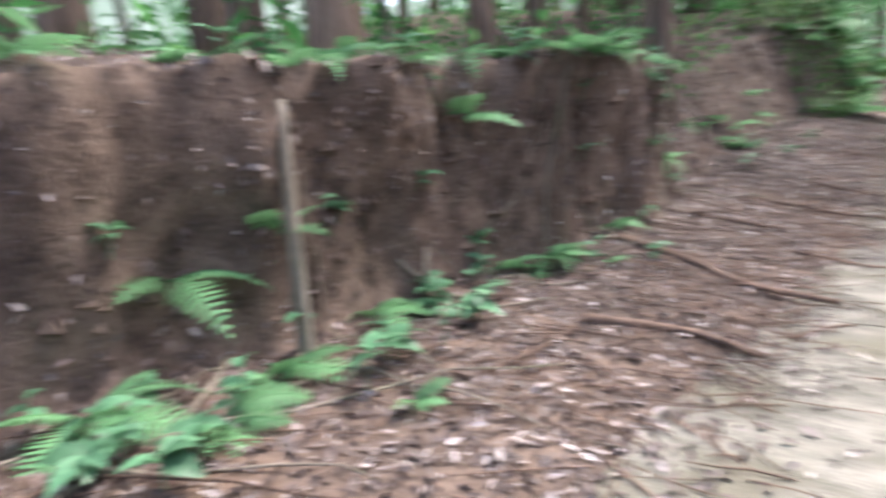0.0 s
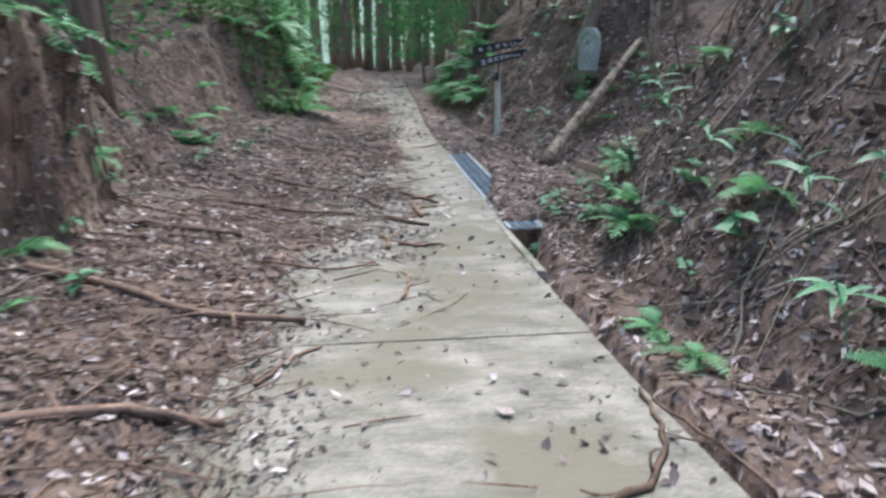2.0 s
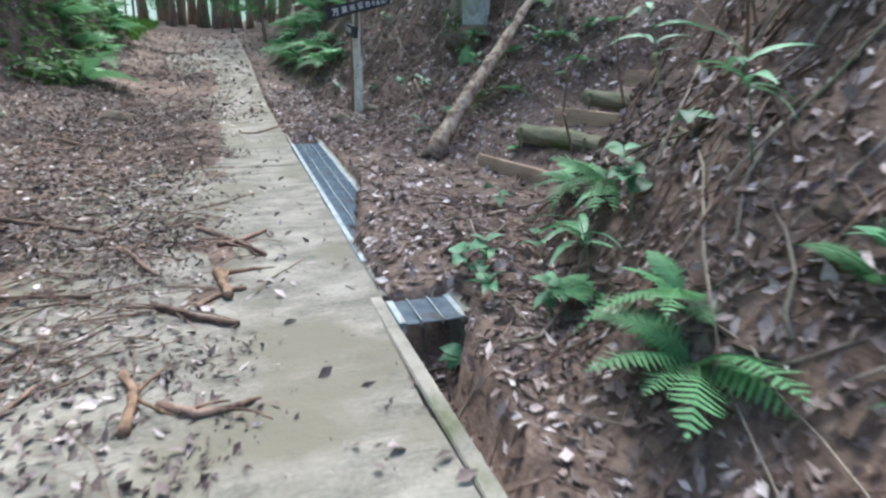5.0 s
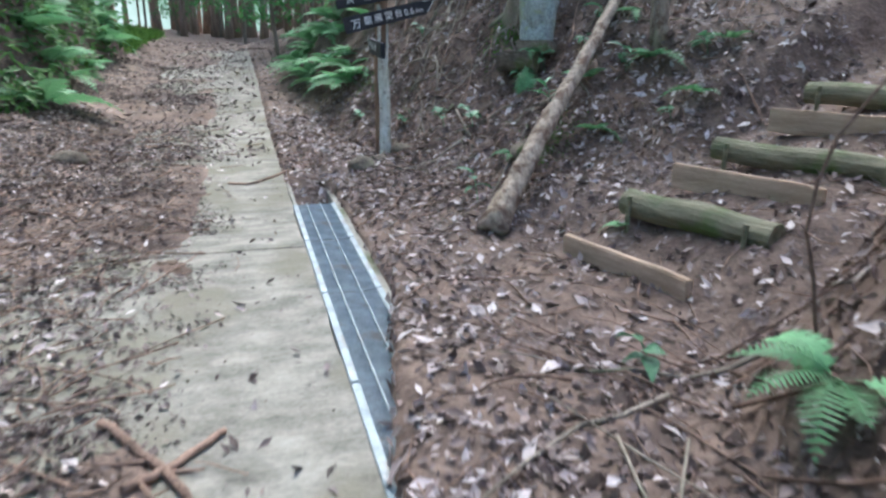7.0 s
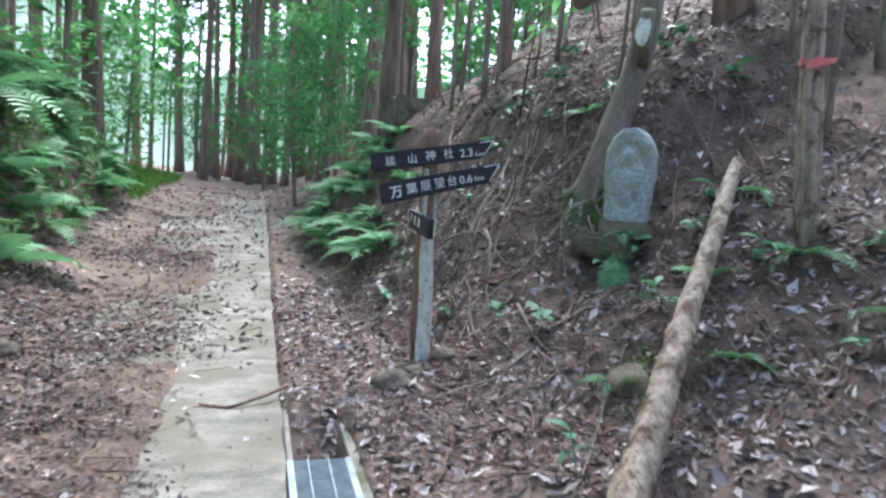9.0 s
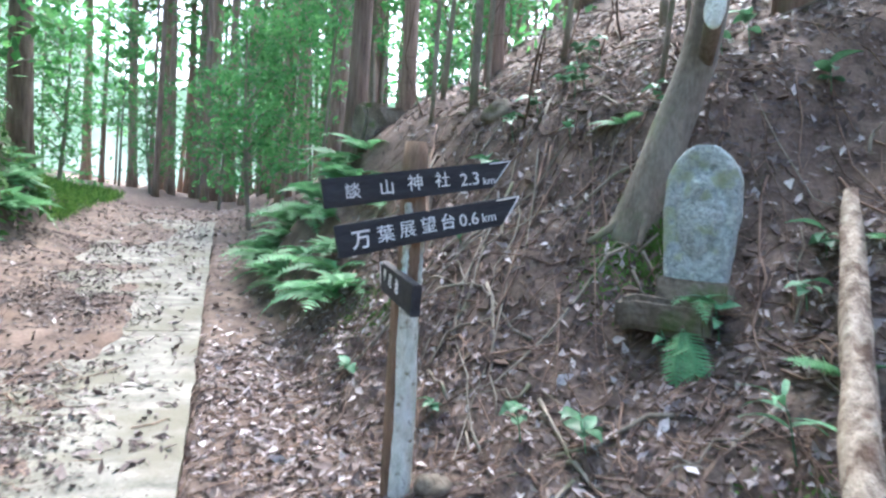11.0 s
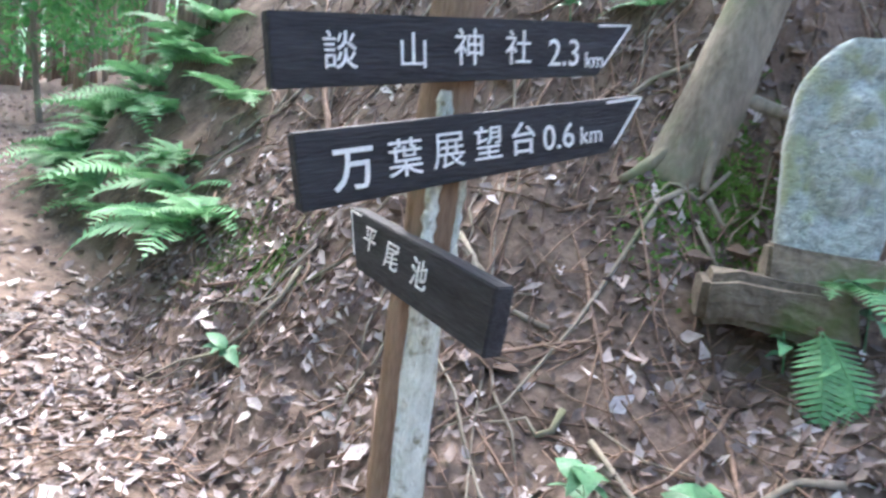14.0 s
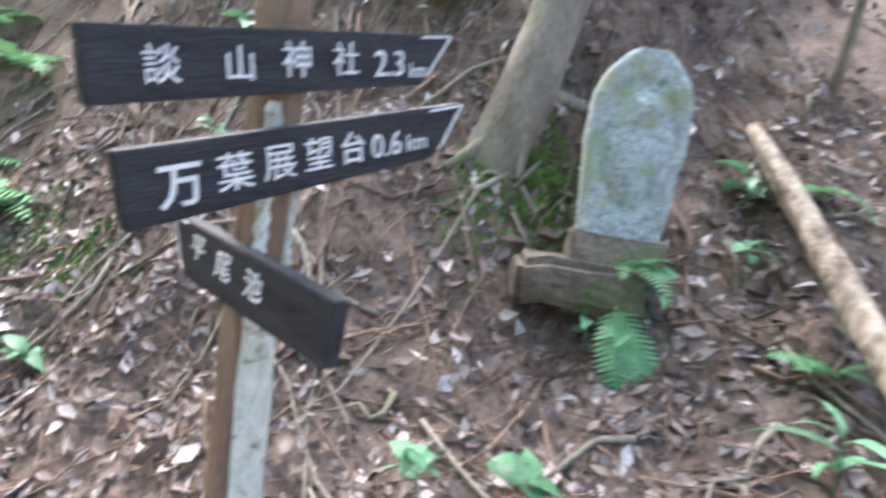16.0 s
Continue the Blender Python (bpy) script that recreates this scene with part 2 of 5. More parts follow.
def land(x, y):
    """Height of the ground at x, y (arrays)."""
    x, y = np.broadcast_arrays(np.asarray(x, float), np.asarray(y, float))
    road = road_height(y)
    wob = rough_noise(x, y, 0.9, 3)
    # the right-hand bank: a foot, a steep face and a slope above it
    foot = np.interp(y, [-6, 2, 5, 6.5, 7.3, 8, 8.5, 10.8, 11.5, 13, 15.5, 19, 24, 40], [1.75, 1.75, 1.65, 1.7, 1.95, 2.3, 2.7, 2.5, 2.7, 2.3, 2.0, 1.65, 1.8, 2.5])
    run1 = np.interp(y, [-6, 5, 8, 11.3, 12, 13.3, 15.5, 19, 24, 40], [1.0, 0.95, 0.95, 1.3, 1.6, 1.65, 1.5, 1.6, 2.2, 4])
    rise1 = np.interp(y, [-6, 5, 8, 11.3, 12, 13.4, 13.8, 14.2, 15.5, 19, 24, 40], [1.1, 1.2, 1.2, 0.4, 0.75, 1.0, 1.35, 1.55, 1.65, 1.9, 1.4, 1.5])
    run2 = np.interp(y, [5, 8, 11.3, 12, 13.3, 15.5, 19], [0.7, 0.7, 0.5, 0.5, 0.35, 0.35, 0.5])
    rise2 = np.interp(y, [5, 8, 11.3, 12, 13.2, 13.7, 15.5, 19, 24], [1.5, 1.4, 0.55, 0.45, 0.45, 0.75, 0.6, 0.45, 0.1])
    top = np.interp(y, [5, 9, 13.5, 16, 19, 24, 40], [0.5, 0.5, 0.66, 0.75, 0.8, 0.2, 0.05])
    u = x - foot + 0.22 * rough_noise(x, y, 0.8, 11)
    face = np.clip(u / run1, 0, 1)
    upper = np.clip(u - run1 - run2, 0, None)
    right = 0.06 * np.clip(x - 1.2, 0, 1) + rise1 * face**1.15 + rise2 * np.clip((u - run1) / run2, 0, 1) + top * 9 * (1 - np.exp(-upper / 9))
    # the little stairway cut into it
    stair = np.interp(x, [2.3, 2.93, 3.42, 4.25, 5.1, 6.0, 12, 30], [-0.02, 0.0, 0.24, 0.5, 0.85, 1.3, 5.0, 12.0])
    cut = step(STEP_Y0 - 0.25, STEP_Y0 + 0.15, y) * (1 - step(STEP_Y1, STEP_Y1 + 0.7, y)) * step(1.7, 2.3, x)
    right = right * (1 - cut) + np.minimum(right, stair) * cut
    # the left-hand bank
    lfoot = np.interp(y, [-6, 1.5, 3, 4, 6, 8.7, 11, 14.5, 17, 23, 30, 45], [-3.1, -2.9, -2.7, -2.45, -2.15, -2.4, -2.7, -2.6, -1.6, -1.35, -2.4, -4])
    lrun = np.interp(y, [-6, 6, 8, 9.5, 13, 17, 24, 40], [0.35, 0.3, 0.45, 0.8, 0.8, 0.8, 1.4, 4])
    lrise = np.interp(y, [-6, 6, 8, 9.5, 10.5, 13, 16, 19, 22.5, 28], [1.4, 1.42, 1.25, 1.1, 1.0, 1.2, 1.8, 1.9, 1.9, 0.4])
    verge = np.interp(y, [-6, 2, 6, 10, 18, 24, 40], [0.1, 0.1, 0.22, 0.3, 0.35, 0.3, 0.2])
    w = lfoot - x + 0.3 * rough_noise(x, y, 1.3, 23)
    left = verge * step(-0.5, -2.4, x) + lrise * np.clip(w / lrun, 0, 1) + 0.12 * np.clip(w - lrun, 0, 12) + 0.1 * np.clip(w, 0, 0.3)
    rut = 0.035 * rough_noise(x, y, 0.7, 31) + 0.02 * rough_noise(x, y, 3.1, 37, 3)
    cover = 0.012 + (0.05 - 0.025 * step(6, 7, y) * (1 - step(11, 14, y))) * step(-0.2, -1.0, x) - 0.055 * step(6.5, 2.5, y) * step(-1.3, -0.7, x) - 0.012
    strip = step(0.4, 0.65, x + 0.25 * rough_noise(x, y, 1.1, 63)) * (1 - step(1.2, 1.25, x)) * step(25, 23, y)
    mid = cover * (x < 1.2) + rut * (1 + 1.4 * step(6.8, 8.0, y)) - 0.08 * strip - 0.035 * step(-0.9, -0.5, x) * (x < 1.2) * step(7.2, 5.2, y)
    z = road + right * (x > 1.2) + left * (x < 0) + mid
    cut_calm = 1 - 0.75 * cut
    z = z + wob * cut_calm * (0.1 * step(1.9, 2.6, x) + 0.1 * step(-2.1, -2.6, x)) + 0.11 * rough_noise(x, y, 2.6, 41) * cut_calm * (step(1.7, 2.2, x) + step(-1.9, -2.3, x))
    # spill of soil over the gutter, and the gutter's trench
    spill = 0.06 * step(7.45, 7.9, y) * (1 - step(8.0, 8.35, y - 4.6 * np.clip(x - 1.2, 0, 0.4))) * step(1.05, 1.5, x) * (1 - step(2.4, 2.9, x))
    z = z + spill
    open_part = np.maximum(step(5.4, 6.7, y) * (1 - step(7.38, 7.46, y)), step(8.2, 8.35, y - 4.6 * (x - 1.2)) * (1 - step(12.0, 12.7, y)))
    trench = step(1.10, 1.13, x) * (1 - step(-0.02, 0.02, x - np.interp(y, [5.4, 6.9, 7.25], [1.28, 1.42, 1.58]))) * open_part
    z = z * (1 - trench) + (road - 0.32 + 0.04 * wob) * trench
    return z


def lip(x, y):
    """How far the top of the left-hand cut leans out over its foot."""
    foot = np.interp(y, [-6, 1.5, 3, 4, 6, 8.7], [-3.1, -2.9, -2.7, -2.45, -2.15, -2.4])
    w = foot - x + 0.3 * rough_noise(x, y, 1.3, 23)
    up = np.clip(w / 0.33, 0, 1)
    broken = 0.16 * rough_noise(y * 2.2, up * 3.0 + 5, 1.0, 69) * step(0.02, 0.3, up)
    return (broken + 0.34 * up**1.6) * (1 - step(0.35, 1.6, w)) * (1 - step(6.3, 8.3, y))


def land_at(x, y):
    return float(land(np.array([x]), np.array([y]))[0])


def mesh_from(name, verts, faces, mat=None, smooth=False):
    me = bpy.data.meshes.new(name)
    me.from_pydata([tuple(v) for v in verts], [], [tuple(f) for f in faces])
    if mat:
        me.materials.append(mat)
    if smooth:
        me.polygons.foreach_set("use_smooth", [True] * len(me.polygons))
    me.update()
    return me


def axis(lo, hi, fine, far_lo, far_hi):
    a = list(np.arange(lo, hi, fine))
    d = fine
    while a[-1] < far_hi:
        d *= 1.16
        a.append(a[-1] + d)
    d = fine
    while a[0] > far_lo:
        d *= 1.16
        a.insert(0, a[0] - d)
    return np.array(a)


def grid_mesh(name, xs, ys, height, mat, lean):
    gx, gy = np.meshgrid(xs, ys)
    gz = height(gx, gy)
    nx, ny = len(xs), len(ys)
    v = np.stack([gx + lean(gx, gy), gy, gz], -1).reshape(-1, 3)
    i = (np.arange(ny - 1)[:, None] * nx + np.arange(nx - 1)[None, :]).ravel()
    f = np.stack([i, i + 1, i + nx + 1, i + nx], -1)
    me = bpy.data.meshes.new(name)
    me.vertices.add(len(v))
    me.vertices.foreach_set("co", v.ravel())
    me.loops.add(f.size)
    me.loops.foreach_set("vertex_index", f.ravel())
    me.polygons.add(len(f))
    me.polygons.foreach_set("loop_start", np.arange(0, f.size, 4))
    me.polygons.foreach_set("use_smooth", np.ones(len(f), bool))
    me.materials.append(mat)
    me.update(calc_edges=True)
    me.validate()
    return me


ground = tagged(new("ground", grid_mesh("ground", axis(-3.6, 5.4, 0.05, -900, 900), axis(0.8, 17, 0.06, -900, 900), land, SOIL, lip)),
                "brown forest soil with leaf litter, rising in banks", "ground", kind="structure")


# ---- shapes ----
def tube(points, radii, sides=8, bumps=0.0, seed=0, caps=True):
    """Vertices and faces of a tapering tube through points."""
    r = np.random.default_rng(seed)
    pts = [Vector(p) for p in points]
    verts, faces = [], []
    side = None
    for i, p in enumerate(pts):
        way = (pts[min(i + 1, len(pts) - 1)] - pts[max(i - 1, 0)]).normalized()
        if side is None:
            side = way.orthogonal().normalized()
        side = (side - way * side.dot(way)).normalized()
        up = way.cross(side)
        for k in range(sides):
            a = 2 * math.pi * k / sides
            q = radii[i] * (1 + bumps * (r.random() - 0.5))
            verts.append(p + side * (q * math.cos(a)) + up * (q * math.sin(a)))
    for i in range(len(pts) - 1):
        for k in range(sides):
            a, b = i * sides + k, i * sides + (k + 1) % sides
            faces.append((a, b, b + sides, a + sides))
    if caps:
        faces.append(tuple(range(sides - 1, -1, -1)))
        n0 = (len(pts) - 1) * sides
        faces.append(tuple(range(n0, n0 + sides)))
    return verts, faces


def merge(shapes):
    verts, faces = [], []
    for v, f in shapes:
        n = len(verts)
        verts += list(v)
        faces += [tuple(i + n for i in q) for q in f]
    return verts, faces


def curved(points, count):
    """Points of a smooth line through the given ones."""
    p = np.array(points, float)
    t = np.concatenate([[0], np.cumsum(np.linalg.norm(np.diff(p, axis=0), axis=1))])
    s = np.linspace(0, t[-1], count)
    q = np.stack([np.interp(s, t, p[:, k]) for k in range(3)], -1)
    for _ in range(2):
        q[1:-1] = (q[:-2] + 2 * q[1:-1] + q[2:]) / 4
    return q


def block(sx, sy, sz, bevel=0.01, mat=None, name="block", jitter=0.0, seed=0, cuts=0):
    """A bevelled block standing on z = 0."""
    bm = bmesh.new()
    bmesh.ops.create_cube(bm, size=1)
    for v in bm.verts:
        v.co = Vector((v.co.x * sx, v.co.y * sy, (v.co.z + 0.5) * sz))
    if cuts:
        bmesh.ops.subdivide_edges(bm, edges=bm.edges[:], cuts=cuts, use_grid_fill=True)
    if bevel:
        sharp = [e for e in bm.edges if len(e.link_faces) == 2 and e.calc_face_angle() > 0.5]
        bmesh.ops.bevel(bm, geom=sharp, offset=bevel, segments=2, affect="EDGES")
    if jitter:
        for v in bm.verts:
            v.co += noise.noise_vector(v.co * 6 + Vector((seed, 0, 0))) * jitter
    me = bpy.data.meshes.new(name)
    bm.to_mesh(me)
    bm.free()
    if mat:
        me.materials.append(mat)
    return me


def boulder(name, size, mat, seed, detail=3, rough=0.25):
    bm = bmesh.new()
    bmesh.ops.create_icosphere(bm, subdivisions=detail, radius=1)
    for v in bm.verts:
        k = 1 + rough * noise.noise(v.co * 1.3 + Vector((seed, 0, 0))) * 1.6 + 0.07 * noise.noise(v.co * 5 + Vector((seed, 3, 0)))
        v.co = Vector((v.co.x * size[0], v.co.y * size[1], v.co.z * size[2])) * k
    me = bpy.data.meshes.new(name)
    bm.to_mesh(me)
    bm.free()
    me.materials.append(mat)
    me.polygons.foreach_set("use_smooth", [True] * len(me.polygons))
    return me


def leaf_cloud(name, centres, normals, lengths, widths, mat, fold=0.25, r=rng, simple=False):
    """One mesh of many pointed leaves, each bent along its midrib."""
    n = len(centres)
    z = normals / np.linalg.norm(normals, axis=1)[:, None]
    a = r.normal(size=(n, 3))
    a -= z * np.sum(a * z, 1)[:, None]
    a /= np.linalg.norm(a, axis=1)[:, None]
    b = np.cross(z, a)
    L, W = lengths[:, None], widths[:, None]
    h = fold * W
    curl = (r.random((n, 1)) - 0.4) * 0.35 * L
    p = np.stack([centres - a * L / 2 + z * curl * 0.5, centres - a * L * 0.1 + b * W / 2 + z * h, centres + a * L / 2 + z * curl, centres - a * L * 0.1 - b * W / 2 + z * h, centres - a * L * 0.02 - z * h * 0.1], 1)
    v = p.reshape(-1, 3)
    base = np.arange(n)[:, None] * 5
    tri = np.array([[0, 4, 1], [1, 4, 2], [2, 4, 3], [3, 4, 0]])
    if simple:
        v, base, tri = p[:, :4].reshape(-1, 3), np.arange(n)[:, None] * 4, np.array([[0, 2, 1], [0, 3, 2]])
    f = (base[:, :, None] + tri[None]).reshape(-1, 3)
    me = bpy.data.meshes.new(name)
    me.vertices.add(len(v))
    me.vertices.foreach_set("co", v.astype(np.float32).ravel())
    me.loops.add(f.size)
    me.loops.foreach_set("vertex_index", f.ravel())
    me.polygons.add(len(f))
    me.polygons.foreach_set("loop_start", np.arange(0, f.size, 3))
    me.materials.append(mat)
    me.update(calc_edges=True)
    return me


def land_normals(x, y):
    e = 0.04
    return np.stack([-(land(x + e, y) - land(x - e, y)) / (2 * e), -(land(x, y + e) - land(x, y - e)) / (2 * e), np.ones_like(x)], -1)


def part(name, me, parent, m=None):
    ob = new(name, me)
    ob.parent = parent
    if m is not None:
        ob.matrix_basis = m
    return ob

# ---- the concrete track ----
track = tagged(new("pavement"), "pale worn concrete track with brushed surface and joints", "pavement", kind="structure")
JOINTS = (-7.75, -1.55, 4.65, 10.85, 17.05, 23.25, 26.5)


def slab(y0, y1):
    xs = np.linspace(-1.25, 1.2, 25)
    xs = np.concatenate([[xs[0]], xs, [xs[-1]]])
    ys = np.linspace(y0 + 0.008, y1 - 0.008, 60)
    ys = np.concatenate([[ys[0]], ys, [ys[-1]]])
    gx, gy = np.meshgrid(xs, ys)
    gz = road_height(gy) + 0.006 * rough_noise(gx, gy, 1.5, 51)
    gx[:, -2:] -= (0.07 * (1 - step(7.2, 7.4, gy)))[:, -2:]
    gx[:, -2:] += (0.03 * rough_noise(gx, gy, 2.1, 57))[:, -2:]
    gz[0, :], gz[-1, :], gz[:, 0], gz[:, -1] = gz[0, :] - 0.14, gz[-1, :] - 0.14, gz[:, 0] - 0.14, gz[:, -1] - 0.14
    nx, ny = len(xs), len(ys)
    f = [(j * nx + i, j * nx + i + 1, (j + 1) * nx + i + 1, (j + 1) * nx + i) for j in range(ny - 1) for i in range(nx - 1)]
    return mesh_from("slab", np.stack([gx, gy, gz], -1).reshape(-1, 3), f, CONCRETE)


for y0, y1 in zip(JOINTS, JOINTS[1:]):
    part("slab", slab(y0, y1), track)

# ---- gutter and its steel cover ----
gutter = tagged(new("gutter"), "open concrete drainage channel beside the track, half filled with leaves", "gutter", kind="structure")


def channel_wall(x0, x1, y0, y1, depth, name, drop=0.0):
    ys = np.linspace(y0, y1, int((y1 - y0) / 0.3) + 2)
    verts, faces = [], []
    for y in ys:
        t = float(road_height(y)) + 0.004 - drop
        verts += [(x0, y, t - depth), (x1, y, t - depth), (x1, y, t - 0.01), (x1 - 0.008, y, t), (x0 + 0.008, y, t), (x0, y, t - 0.01)]
    for i in range(len(ys) - 1):
        for k in range(6):
            a, b = i * 6 + k, i * 6 + (k + 1) % 6
            faces.append((a, b, b + 6, a + 6))
    faces += [tuple(range(5, -1, -1)), tuple(range(len(verts) - 6, len(verts)))]
    part(name, mesh_from(name, verts, faces, GUTTER), gutter)


for y0, y1 in ((5.8, 7.5), (7.51, 9.6), (9.61, 12.7)):
    channel_wall(1.135 if y1 < 8 else 1.205, 1.205 if y1 < 8 else 1.24, y0, y1, 0.4, "side_wall")
    channel_wall(1.54, 1.6, max(y0, 6.95), y1, 0.4, "side_wall", 0.03 if y0 > 7 else 0.0)


def grating(y0, y1):
    ob = tagged(new("drain_grate"), "galvanised steel drain grate over the gutter, partly buried in soil", "grate", group="grates over the gutter")
    length = y1 - y0
    z0, z1 = float(road_height(y0)) + 0.004, float(road_height(y1)) + 0.004
    ob.matrix_world = pose(1.37, (y0 + y1) / 2, (z0 + z1) / 2, math.degrees(math.atan2(z1 - z0, length)))
    for x in (-0.15, 0.15):
        me = block(0.035, length, 0.03, 0.003, STEEL, "rim")
        part("rim", me, ob, pose(x, 0, -0.022))
    for x in (-0.06, 0.045):
        part("bar", block(0.008, length, 0.032, 0.002, STEEL, "bar"), ob, pose(x, 0, -0.02))
    rods = [tube([(-0.14, y, -0.004), (0.14, y, -0.004)], [0.005, 0.005], 5) for y in np.arange(-length / 2 + 0.01, length / 2, 0.02)]
    v, f = merge(rods)
    part("rods", mesh_from("rods", v, f, STEEL), ob)
    return ob


for y0, y1 in ((7.14, 7.42), (8.02, 8.99), (9.0, 9.98), (9.99, 10.94), (10.95, 11.9)):
    grating(y0, y1)


# ---- signpost ----
def inset_text(text, size, weight=0.0):
    cu = bpy.data.curves.new("lettering", "FONT")
    cu.body, cu.size, cu.align_x, cu.align_y = text, size, "CENTER", "CENTER"
    cu.extrude, cu.offset, cu.resolution_u = 0.0012, weight, 3
    tmp = new("lettering", cu)
    deps = bpy.context.evaluated_depsgraph_get()
    me = bpy.data.meshes.new_from_object(tmp.evaluated_get(deps))
    bpy.data.objects.remove(tmp)
    me.materials.clear()
    me.materials.append(PAINT)
    return me


def stroke(a, b, width):
    """A flat brush stroke from a to b on the board's face."""
    a, b = Vector((*a, 0)), Vector((*b, 0))
    s = Vector((-(b - a).y, (b - a).x, 0)).normalized() * width / 2
    v = [a - s, b - s * 0.7, b + s * 0.7, a + s]
    v = [p + Vector((0, 0, h)) for h in (0, 0.002) for p in v]
    f = [(3, 2, 1, 0), (4, 5, 6, 7), (0, 1, 5, 4), (1, 2, 6, 5), (2, 3, 7, 6), (3, 0, 4, 7)]
    return mesh_from("arrow_stroke", v, f, PAINT)


def sign_board(post, corner, along, up, outline, thick, words, strokes, label):
    """A board with its lower left front corner at corner; outline in its own plane."""
    u = Vector(along).normalized()
    n = u.cross(Vector(up)).normalized()
    v = n.cross(u)
    m = Matrix((u, v, n)).transposed().to_4x4()
    m.translation = corner
    bm = bmesh.new()
    f = bm.faces.new([bm.verts.new((a, b, 0)) for a, b in outline])
    ext = bmesh.ops.extrude_face_region(bm, geom=[f])
    for g in ext["geom"]:
        if isinstance(g, bmesh.types.BMVert):
            g.co.z -= thick
    bmesh.ops.recalc_face_normals(bm, faces=bm.faces)
    bmesh.ops.bevel(bm, geom=bm.edges[:], offset=0.003, segments=2, affect="EDGES")
    me = bpy.data.meshes.new("board")
    bm.to_mesh(me)
    bm.free()
    me.materials.append(BOARD)
    board = tagged(part("board", me, post, post.matrix_world.inverted() @ m), label)
    for text, x, y, size, weight in words:
        part("lettering", inset_text(text, size, weight), board, pose(x, y, 0.0022))
    for a, b, w in strokes:
        part("arrow_stroke", stroke(a, b, w), board, pose(0, 0, 0.001))
    return board


def signpost():
    px, py = 2.235, 13.27
    base = land_at(px, py) - 0.1
    ob = tagged(new("signpost"), "wooden signpost with three dark arrow boards lettered in white", "signpost")
    ob.matrix_world = pose(px, py, 0)
    zs = np.concatenate([[base], np.linspace(base + 0.15, 1.02, 14)])
    v, f = tube([(0.006 * math.sin(z * 5), 0, z) for z in zs], [0.068 - 0.006 * (i / 14) for i in range(15)], 18, 0.12, 5)
    part("lower_post", mesh_from("lower_post", v, f, PALE_WOOD, True), ob)
    v, f = tube([(0, 0, z) for z in np.linspace(1.0, 1.69, 10)], [0.06] * 9 + [0.052], 16, 0.1, 6)
    part("upper_post", mesh_from("upper_post", v, f, BROWN_WOOD, True), ob)
    v, f = tube([(-0.057, -0.012, z) for z in np.linspace(base, 1.0, 10)], [0.03] * 10, 8, 0.25, 8)
    part("bark_strip", mesh_from("bark_strip", v, f, BROWN_WOOD, True), ob)
    for dx, dy, z0, z1, w in ((-0.035, -0.052, 0.98, 1.4, 0.017), (0.042, -0.045, 0.98, 1.35, 0.012)):
        v, f = tube([(dx, dy, z) for z in np.linspace(z0, z1, 22)], [w] * 22, 6, 0.7, 9)
        part("peeled_strip", mesh_from("peeled_strip", v, f, PALE_WOOD, True), ob)
    # upper two boards face back along the track, the lowest faces across it
    sign_board(ob, (1.80, 13.165, 1.345), (0.90, 0.02, 0.155), (0, 0, 1), [(0, 0), (0.82, 0.012), (0.93, 0.135), (0.0, 0.135)], 0.035,
               [("談", 0.135, 0.063, 0.075, 0.0001), ("山", 0.295, 0.063, 0.075, 0.0001), ("神", 0.433, 0.07, 0.08, 0.0001), ("社", 0.567, 0.07, 0.078, 0.0001), ("2.3", 0.705, 0.062, 0.085, 0), ("km", 0.803, 0.047, 0.052, 0)],
               [((0.815, 0.128), (0.925, 0.13), 0.006), ((0.922, 0.128), (0.835, 0.035), 0.006)], "dark board lettered 談山神社 2.3km")
    sign_board(ob, (1.875, 13.16, 1.125), (0.885, -0.012, 0.195), (0, 0, 1), [(0, 0), (0.8, 0.02), (0.915, 0.15), (0.0, 0.15)], 0.035,
               [("万", 0.115, 0.066, 0.094, 0.0014), ("葉", 0.23, 0.072, 0.084, 0.0003), ("展", 0.335, 0.076, 0.084, 0.0), ("望", 0.437, 0.078, 0.08, 0.0002), ("台", 0.533, 0.078, 0.078, 0.0007), ("0.6", 0.638, 0.074, 0.082, 0.0002), ("km", 0.74, 0.069, 0.06, 0.0)],
               [((0.79, 0.142), (0.91, 0.145), 0.007), ((0.907, 0.143), (0.82, 0.04), 0.007)], "dark board lettered 万葉展望台 0.6km")
    sign_board(ob, (2.145, 13.52, 0.955), (0.0, -0.63, -0.045), (0, 0, 1), [(0.075, 0), (0.63, 0), (0.63, 0.14), (0.0, 0.14)], 0.045,
               [("平", 0.13, 0.086, 0.066, 0), ("尾", 0.245, 0.077, 0.07, 0), ("池", 0.37, 0.075, 0.07, 0)],
               [((0.006, 0.133), (0.07, 0.133), 0.004), ((0.008, 0.133), (0.06, 0.03), 0.004)], "thick dark board lettered 平尾池")
    return ob


signpost()


